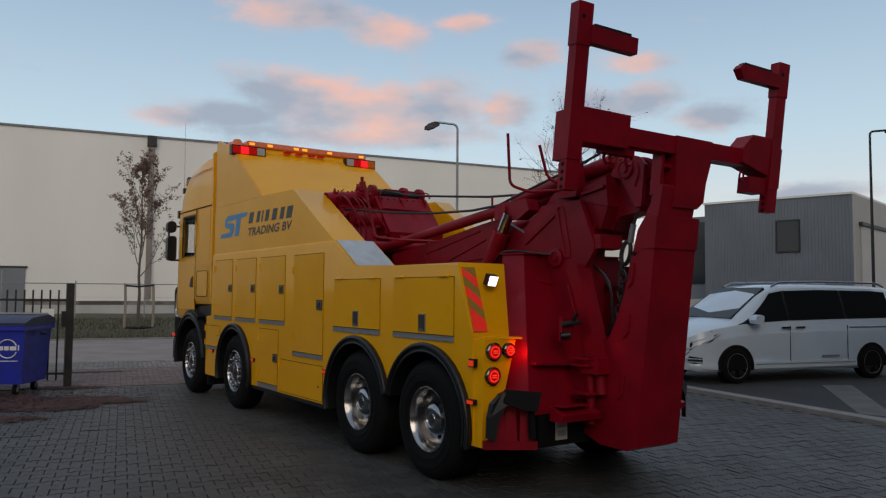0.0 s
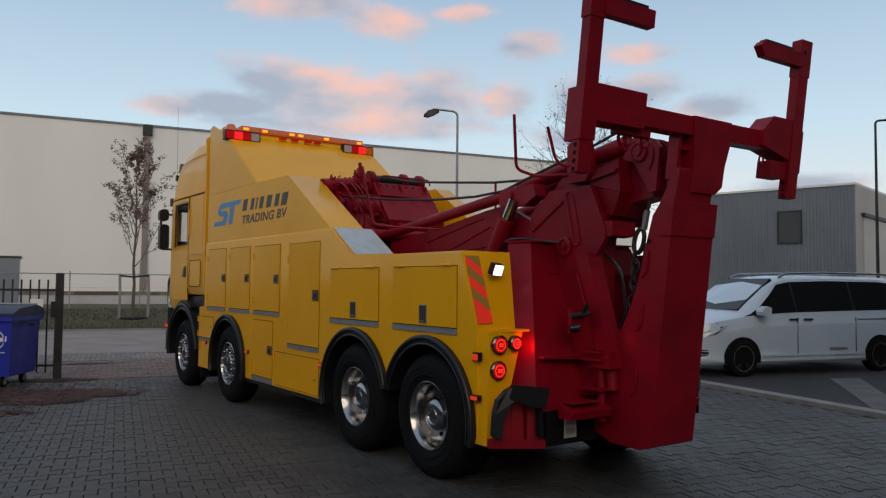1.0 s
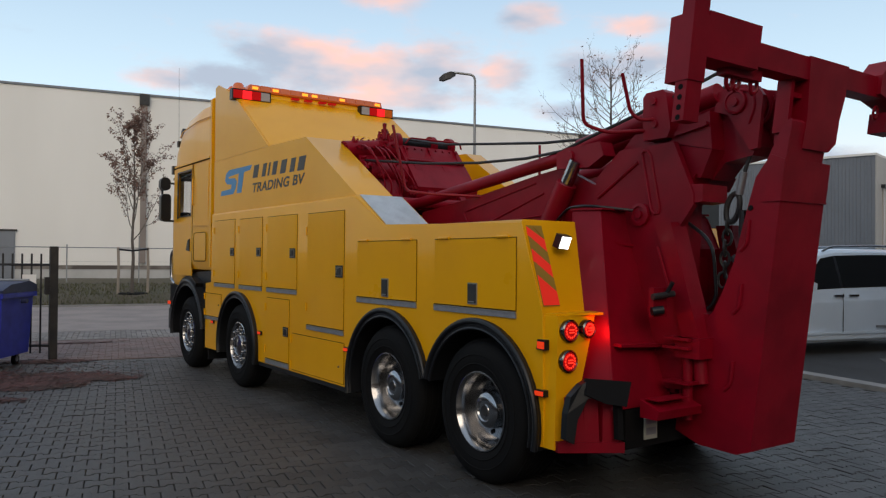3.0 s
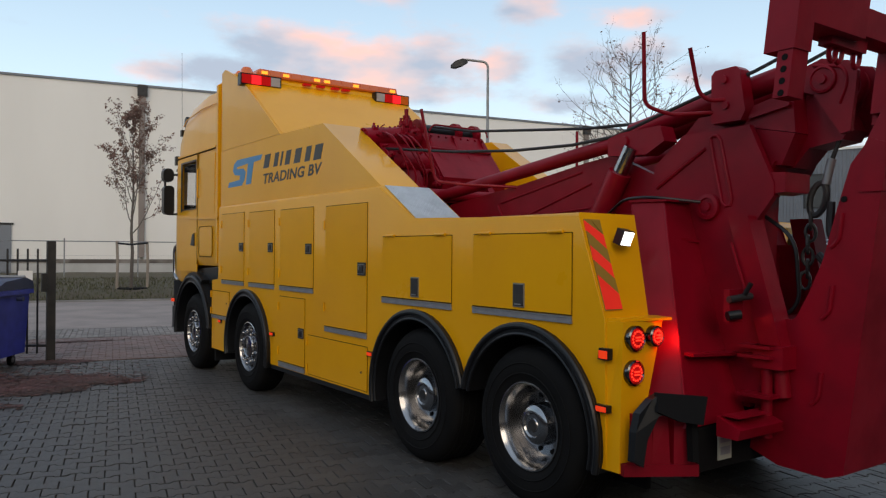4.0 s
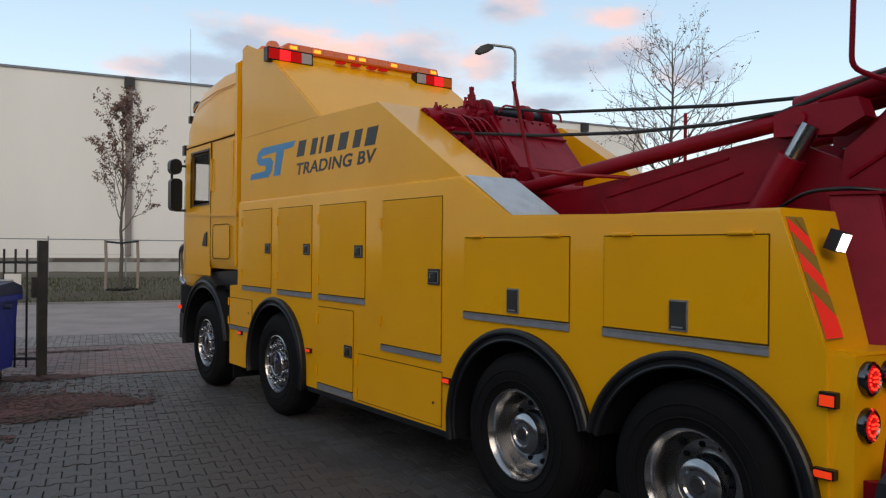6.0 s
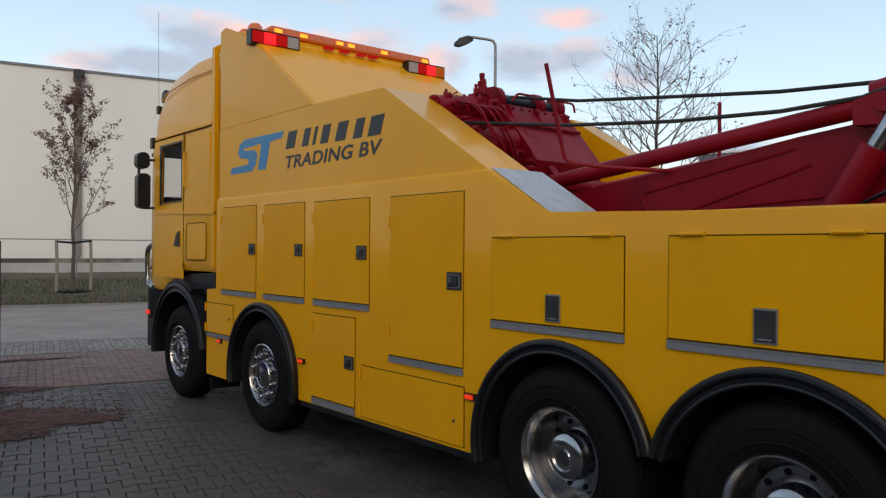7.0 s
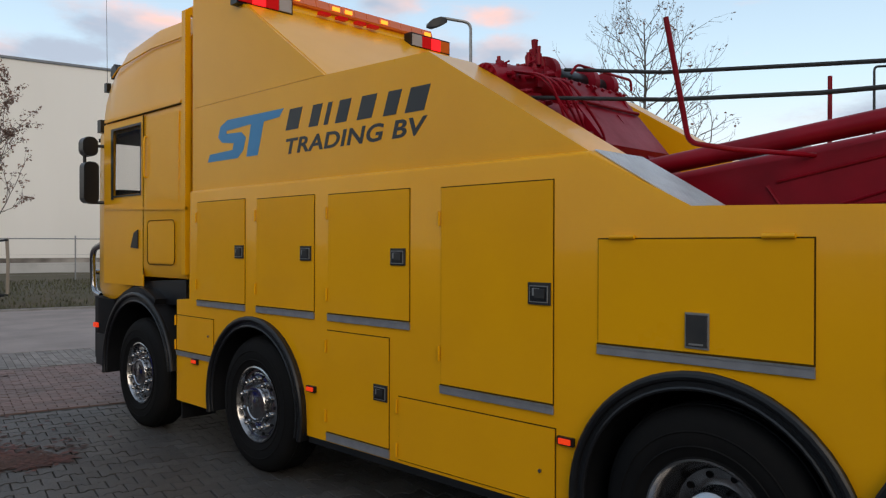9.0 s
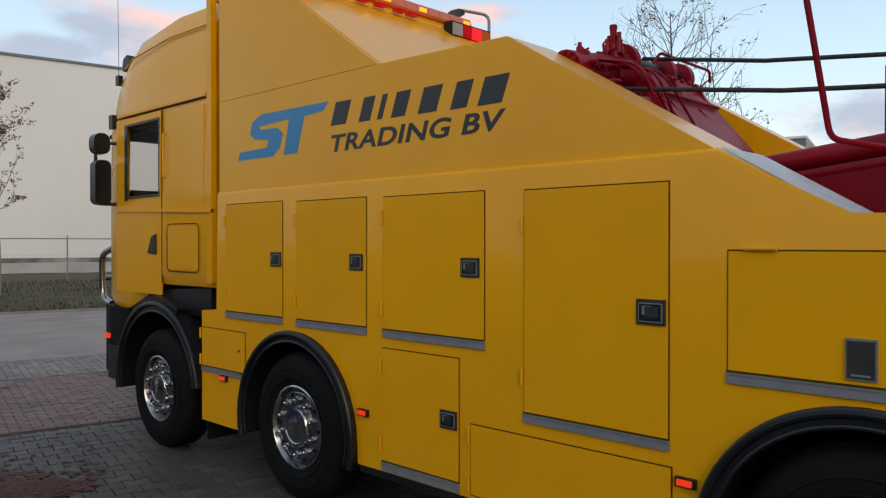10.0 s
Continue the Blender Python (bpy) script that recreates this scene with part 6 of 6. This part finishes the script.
def van(at, turn):
    """Front along +x, near side along +y; the origin lies on the ground under the front axle."""
    v = thing("white_van", (0, 0, 0), "clean white passenger van with dark windows and roof rails, parked", "van")
    # x, half width, sill, belt height, roof height, roof half width
    st = [(0.94, 0.52, 0.34, 0.66, 0.70, 0.45), (0.90, 0.72, 0.26, 0.84, 0.89, 0.62), (0.76, 0.85, 0.23, 0.93, 0.99, 0.72), (0.48, 0.92, 0.22, 1.00, 1.07, 0.78), (0.10, 0.945, 0.22, 1.06, 1.14, 0.81),
          (-0.02, 0.95, 0.22, 1.08, 1.19, 0.80), (-0.35, 0.957, 0.22, 1.10, 1.45, 0.77), (-0.70, 0.962, 0.22, 1.12, 1.68, 0.74), (-0.98, 0.964, 0.22, 1.13, 1.81, 0.72), (-1.30, 0.964, 0.22, 1.14, 1.865, 0.72),
          (-2.2, 0.964, 0.22, 1.16, 1.89, 0.73), (-3.6, 0.962, 0.22, 1.18, 1.88, 0.73), (-4.2, 0.95, 0.28, 1.19, 1.84, 0.71), (-4.42, 0.92, 0.32, 1.18, 1.55, 0.71), (-4.48, 0.88, 0.40, 1.0, 1.2, 0.74)]
    bm = bmesh.new()
    rings = []
    for x, h, s, b, r, w in st:
        half = [(h - 0.06, s), (h - 0.015, s + 0.05), (h - 0.012, s + 0.12), (h - 0.03, s + 0.15), (h - 0.018, s + 0.32), (h, b - 0.22), (h - 0.004, b - 0.17), (h - 0.02, b - 0.14), (h - 0.022, b), (h - 0.03, b + 0.02), (w + 0.35 * (h - 0.03 - w), b + 0.65 * (r - b)), (w, r - 0.06 if r - b > 0.3 else r - 0.02), (w - 0.10, r), (0.0, r + 0.02)]
        pts = [(x, yy, z) for yy, z in half] + [(x, -yy, z) for yy, z in half[::-1][1:]]
        rings.append([bm.verts.new(p) for p in pts])
    n = len(rings[0])
    for a, b in zip(rings, rings[1:]):
        for k in range(n):
            bm.faces.new((a[k], a[(k + 1) % n], b[(k + 1) % n], b[k]))
    bm.faces.new(rings[0])
    bm.faces.new(rings[-1])
    part("body", bm, VAN_WHITE, v, "smooth white van body", True)

    def side_pt(x, f, out):
        """A point on the near side window band: f from the belt up to the roof rail."""
        xs = [q[0] for q in st][::-1]
        h, b, r, w = (float(np.interp(x, xs, [q[i] for q in st][::-1])) for i in (1, 3, 4, 5))
        y0, z0, y1, z1 = h - 0.03, b + 0.02, w, r - 0.06
        ym, zm = w + 0.35 * (h - 0.03 - w), b + 0.65 * (r - b)
        if f < 0.7:
            k = f / 0.7
            y, z = y0 + (ym - y0) * k, z0 + (zm - z0) * k
        else:
            k = (f - 0.7) / 0.3
            y, z = ym + (y1 - ym) * k, zm + (z1 - zm) * k
        return (y + out, z)

    def window(x0, x1, cut_front, s):
        bm = bmesh.new()
        cols = 8
        grid = []
        for i in range(cols + 1):
            x = x0 + (x1 - x0) * i / cols
            top = 0.93
            if cut_front:
                top = min(0.93, max(0.06, 0.06 + (x0 - x) / cut_front * 0.9))
            col = []
            for f in (0.03, top * 0.5, top):
                y, z = side_pt(x, f, 0.008)
                col.append(bm.verts.new((x, s * y, z)))
            grid.append(col)
        for a, b in zip(grid, grid[1:]):
            for k in range(2):
                bm.faces.new((a[k], a[k + 1], b[k + 1], b[k]))
        return bm
    for s in (1, -1):
        part("window", window(-0.06, -1.28, 0.95, s), VAN_GLASS, v, "dark tinted side window", True)
        part("window", window(-1.33, -2.75, 0, s), VAN_GLASS, v, smooth=True)
        part("window", window(-2.80, -4.05, 0, s), VAN_GLASS, v, smooth=True)
        part("window_pillar", window(-1.275, -1.335, 0, s), RUBBER, v, "black window pillar", True)
        part("window_pillar", window(-2.745, -2.805, 0, s), RUBBER, v, smooth=True)
        part("roof_rail", rod(bend([(-1.10, s * 0.68, 1.84), (-1.30, s * 0.68, 1.925), (-2.3, s * 0.68, 1.95), (-3.9, s * 0.68, 1.935), (-4.1, s * 0.68, 1.86)], 0.08), 0.022, n=8), CHROME, v, "silver roof rail", True)
        m = part("mirror", bevel(prism([(-0.30, 1.13), (-0.40, 1.12), (-0.47, 1.16), (-0.48, 1.27), (-0.40, 1.30), (-0.30, 1.27), (-0.27, 1.20)], s * 0.985, s * 1.17, "y"), 0.035, 3), VAN_WHITE, v, "white door mirror", True)
        part("mirror_glass", box(-0.487, -0.481, s * 1.02, s * 1.14, 1.17, 1.26), CHROME, m)
        part("mirror_foot", bevel(box(-0.42, -0.30, s * 0.93, s * 1.02, 1.12, 1.155), 0.01), RUBBER, m)
        part("headlamp", bevel(hexa(bmesh.new(), [(0.945, s * 0.50, 0.60), (0.895, s * 0.74, 0.63), (0.55, s * 0.925, 0.80), (0.55, s * 0.50, 0.70), (0.935, s * 0.50, 0.71), (0.87, s * 0.735, 0.79), (0.36, s * 0.946, 0.95), (0.5, s * 0.50, 0.86)]), 0.012), VAN_GLASS, v, "dark swept headlamp")
        part("lamp_line", rod([(0.95, s * 0.52, 0.635), (0.90, s * 0.745, 0.665), (0.58, s * 0.93, 0.825), (0.38, s * 0.95, 0.945)], 0.013, n=6), CLEAR_LENS, v, "bright strip in the headlamp")
        part("lamp_line", rod([(0.935, s * 0.54, 0.70), (0.875, s * 0.75, 0.775), (0.66, s * 0.895, 0.86)], 0.008, n=6), CLEAR_LENS, v)
        part("bonnet_seam", rod([(0.55, s * 0.885, 0.985), (0.10, s * 0.905, 1.075), (-0.12, s * 0.915, 1.10)], 0.006, n=5), RUBBER, v)
        part("wiper", rod([(-0.05, s * 0.55, 1.205), (-0.12, s * 0.05, 1.235)], 0.010, n=5), RUBBER, v)
        part("air_intake", bevel(hexa(bmesh.new(), [(0.95, s * 0.40, 0.35), (0.90, s * 0.70, 0.35), (0.72, s * 0.875, 0.40), (0.6, s * 0.40, 0.38), (0.95, s * 0.40, 0.53), (0.895, s * 0.72, 0.52), (0.72, s * 0.877, 0.49), (0.6, s * 0.40, 0.53)]), 0.01), RUBBER, v, "black bumper intake")
        for z in (0.41, 0.47):
            part("intake_bar", rod([(0.955, s * 0.42, z), (0.91, s * 0.71, z), (0.73, s * 0.885, z)], 0.010, n=6), CHROME, v)
        for x in (-1.20, -1.56):
            part("door_handle", bevel(box(x - 0.11, x + 0.11, s * 0.945, s * 0.975, 1.03, 1.065), 0.012), CHROME, v)
        for x in (-1.30, -2.78):
            part("door_joint", box(x - 0.004, x + 0.004, s * 0.955, s * 0.9665, 0.40, 1.08), RUBBER, v)
        part("slide_rail", box(-4.0, -2.85, s * 0.945, s * 0.960, 1.035, 1.05), RUBBER, v)
        part("side_moulding", bevel(box(-3.0, -0.46, s * 0.95, s * 0.976, 0.36, 0.40), 0.008), VAN_WHITE, v)
        part("print_bar", box(-2.55, -2.10, s * 0.955, s * 0.968, 0.46, 0.50), STEEL, v)
        part("bonnet_bar", box(0.10, 0.34, s * 0.50, s * 0.82, 1.055, 1.06), STEEL, v)
        for x in (0.0, -3.43):
            part("wheel_arch", prism([(x + 0.40 * math.cos(q), 0.33 + 0.40 * math.sin(q)) for q in [math.pi * i / 16 - 0.2 + 0.025 * i for i in range(17)]], s * 0.90, s * 0.969, "y"), DARK, v)
            tyre = part("wheel", lathe([(s * 0.0, 0.23), (s * 0.01, 0.25), (s * 0.005, 0.30), (s * -0.02, 0.335), (s * -0.2, 0.335), (s * -0.22, 0.25), (s * -0.05, 0.22), (s * 0.0, 0.23)], (x, s * 0.972, 0.335), 40, axis="y"), TYRE, v, "dark alloy wheel", True)
            part("rim_disc", lathe([(s * -0.03, 0.235), (s * -0.05, 0.20), (s * -0.06, 0.0)], (x, s * 0.972, 0.335), 30, axis="y"), DARK, tyre, smooth=True)
            for k in range(5):
                a = k * math.tau / 5 + 0.3
                c, d = Vector((x, s * 0.945, 0.335)), Vector((math.cos(a), 0, math.sin(a)))
                for off in (-0.16, 0.16):
                    e = Vector((math.cos(a + off), 0, math.sin(a + off)))
                    part("spoke", rod([c + d * 0.04, c + e * 0.225 + Vector((0, s * 0.015, 0))], 0.013, n=6), DARK_METAL, tyre)
            part("rim_edge", rod([(x + 0.232 * math.cos(q), s * 0.970, 0.335 + 0.232 * math.sin(q)) for q in [math.tau * i / 28 for i in range(29)]], 0.006, n=5), GALV, tyre)
    part("windscreen", hexa(bmesh.new(), [(-0.03, 0.76, 1.235), (-0.03, -0.76, 1.235), (-0.07, -0.76, 1.19), (-0.07, 0.76, 1.19), (-0.93, 0.66, 1.825), (-0.93, -0.66, 1.825), (-0.97, -0.66, 1.77), (-0.97, 0.66, 1.77)]), VAN_GLASS, v, "dark windscreen")
    part("grille", bevel(box(0.86, 0.93, -0.46, 0.46, 0.52, 0.72), 0.02), RUBBER, v)
    v.matrix_world = pose(*at, 0, 0, turn)
    return v


# the front axle's near wheel stands at (7.65, 3.78)
van((7.65 + 0.97 * math.sin(radians(14.4)), 3.78 + 0.97 * math.cos(radians(14.4)), GZ + 0.05), 180 - 14.4)

# ---- fallen leaves ----
bm = bmesh.new()
rng = random.Random(4)
for cx, cy, ru, rv, turn, n in ((-2.72, 7.85, 0.70, 0.30, -0.55, 1500), (-3.60, 7.75, 0.95, 0.55, -0.5, 2600), (-2.95, 10.0, 0.75, 0.30, -0.3, 900), (-4.2, 6.7, 0.7, 0.3, -0.4, 500), (-2.1, 12.6, 1.0, 0.12, -0.2, 250), (-4.4, 9.2, 0.9, 0.5, -0.4, 500), (-3.4, 8.6, 2.0, 1.6, 0, 420), (-3.1, 8.3, 1.3, 0.5, -0.5, 900)):
    for k in range(n):
        a, r = rng.uniform(0, math.tau), math.sqrt(rng.random()) * (0.75 + 0.25 * math.sin(5 * rng.random()))
        p, q = r * math.cos(a) * ru, r * math.sin(a) * rv
        x, y = cx + p * math.cos(turn) - q * math.sin(turn), cy + p * math.sin(turn) + q * math.cos(turn)
        s, t, h = rng.uniform(0.025, 0.055), rng.uniform(0, math.tau), GZ + rng.uniform(0.004, 0.014)
        d, w = Vector((math.cos(t), math.sin(t), rng.uniform(-0.12, 0.12))) * s, Vector((-math.sin(t), math.cos(t), rng.uniform(-0.12, 0.12))) * s * 0.6
        c = Vector((x, y, h))
        bm.faces.new([bm.verts.new(v) for v in (c - d, c + w, c + d, c - w)])
tagged(obj("fallen_leaves", bm, LEAF), "drifts of wet reddish brown leaves on the paving", "leaves", kind="stuff")

# ---- paving ----
pavement = slab("pavement", [uv(-40, -40), uv(5.33, -40), uv(5.33, 14.5), uv(-40, 14.5)], GZ - 0.016, JOINT, "grey interlocking concrete pavers of the yard", 0.012)
L, PITCH, GAP = 0.205, 0.165, 0.005
WIDE, SLIM = PITCH / 2 + 0.018 - GAP / 2, PITCH / 2 - 0.018 - GAP / 2
HALF = L / 2 - GAP / 2 - 0.002
STONE = [(-HALF, -WIDE), (-L * 0.32, -WIDE), (-L * 0.20, -SLIM), (L * 0.20, -SLIM), (L * 0.32, -WIDE), (HALF, -WIDE),
         (HALF, WIDE), (L * 0.32, WIDE), (L * 0.20, SLIM), (-L * 0.20, SLIM), (-L * 0.32, WIDE), (-HALF, WIDE)]


def stone_geometry(outline, top=0.0, deep=0.02, ch=0.003):
    n = len(outline)
    verts = [(x, y, top - deep) for x, y in outline] + [(x, y, top - ch) for x, y in outline] + [(x * 0.97, y * 0.965, top) for x, y in outline]
    faces = [tuple(range(2 * n, 3 * n))]
    for k in (0, n):
        faces += [(k + i, k + (i + 1) % n, k + n + (i + 1) % n, k + n + i) for i in range(n)]
    return verts, faces


def field(name, spots, outline, mat, owner, label):
    sv, sf = stone_geometry(outline)
    rg = np.random.default_rng(7)
    base = np.array(sv)
    verts, faces = [], []
    for i, (p, turn) in enumerate(spots):
        c, s = math.cos(turn), math.sin(turn)
        w = base.copy()
        w[:, 2] += rg.normal(0, 0.0016) + base[:, 0] * rg.normal(0, 0.012) + base[:, 1] * rg.normal(0, 0.012)
        q = np.column_stack((p[0] + c * w[:, 0] - s * w[:, 1], p[1] + s * w[:, 0] + c * w[:, 1], GZ + w[:, 2]))
        verts.append(q)
        k = i * len(sv)
        faces += [tuple(k + j for j in f) for f in sf]
    me = bpy.data.meshes.new(name)
    me.from_pydata(np.concatenate(verts).tolist(), [], faces)
    me.materials.append(mat)
    ob = new(name, me)
    ob.parent = owner
    return tagged(ob, label, kind="stuff")


near, rest = [], []
for j in range(int(20.5 / PITCH)):
    v = -10.0 + j * PITCH
    if v > 9.1:
        break
    for i in range(int(19.5 / L)):
        u = -14.0 + i * L + (L / 2 if j % 2 else 0)
        if u > 5.23:
            continue
        p = uv(u, v)
        if -4.9 < u < -2.6 and 1.5 < v < 6.0:
            near.append((p, STREET))
        else:
            rest.append((p, STREET))
random.Random(2).shuffle(near)
rest += near[300:]
sv, sf = stone_geometry(STONE)
stone = bpy.data.meshes.new("paver")
stone.from_pydata(sv, [], sf)
stone.materials.append(PAVER)
rg = random.Random(9)
for p, turn in near[:300]:
    ob = new("paver", stone)
    ob.parent = pavement
    ob.matrix_basis = pose(p.x, p.y, GZ + rg.gauss(0, 0.0016), rg.gauss(0, 0.6), rg.gauss(0, 0.6), math.degrees(turn))
field("paver_field", rest, STONE, PAVER, pavement, "joined grey interlocking pavers")
BRICK = [(-0.1, -0.049), (0.1, -0.049), (0.1, 0.049), (-0.1, 0.049)]
red, pale = [], []
for j in range(60):
    v = 9.26 + j * 0.105
    if v > 14.5:
        break
    for i in range(100):
        u = -14 + i * 0.21 + (0.105 if j % 2 else 0)
        if v < 12.6:
            red.append((uv(u, v), STREET))
for j in range(200):
    for i in range(9):
        pale.append((uv(-14 + j * 0.105, 12.74 + i * 0.205), STREET))
field("red_paver_field", red, BRICK, PAVER_RED, pavement, "joined dull red brick pavers of the entrance band")
field("pale_paver_field", pale, [(-0.049, -0.098), (0.049, -0.098), (0.049, 0.098), (-0.049, 0.098)], PAVER_PALE, pavement, "joined pale pavers along the street")
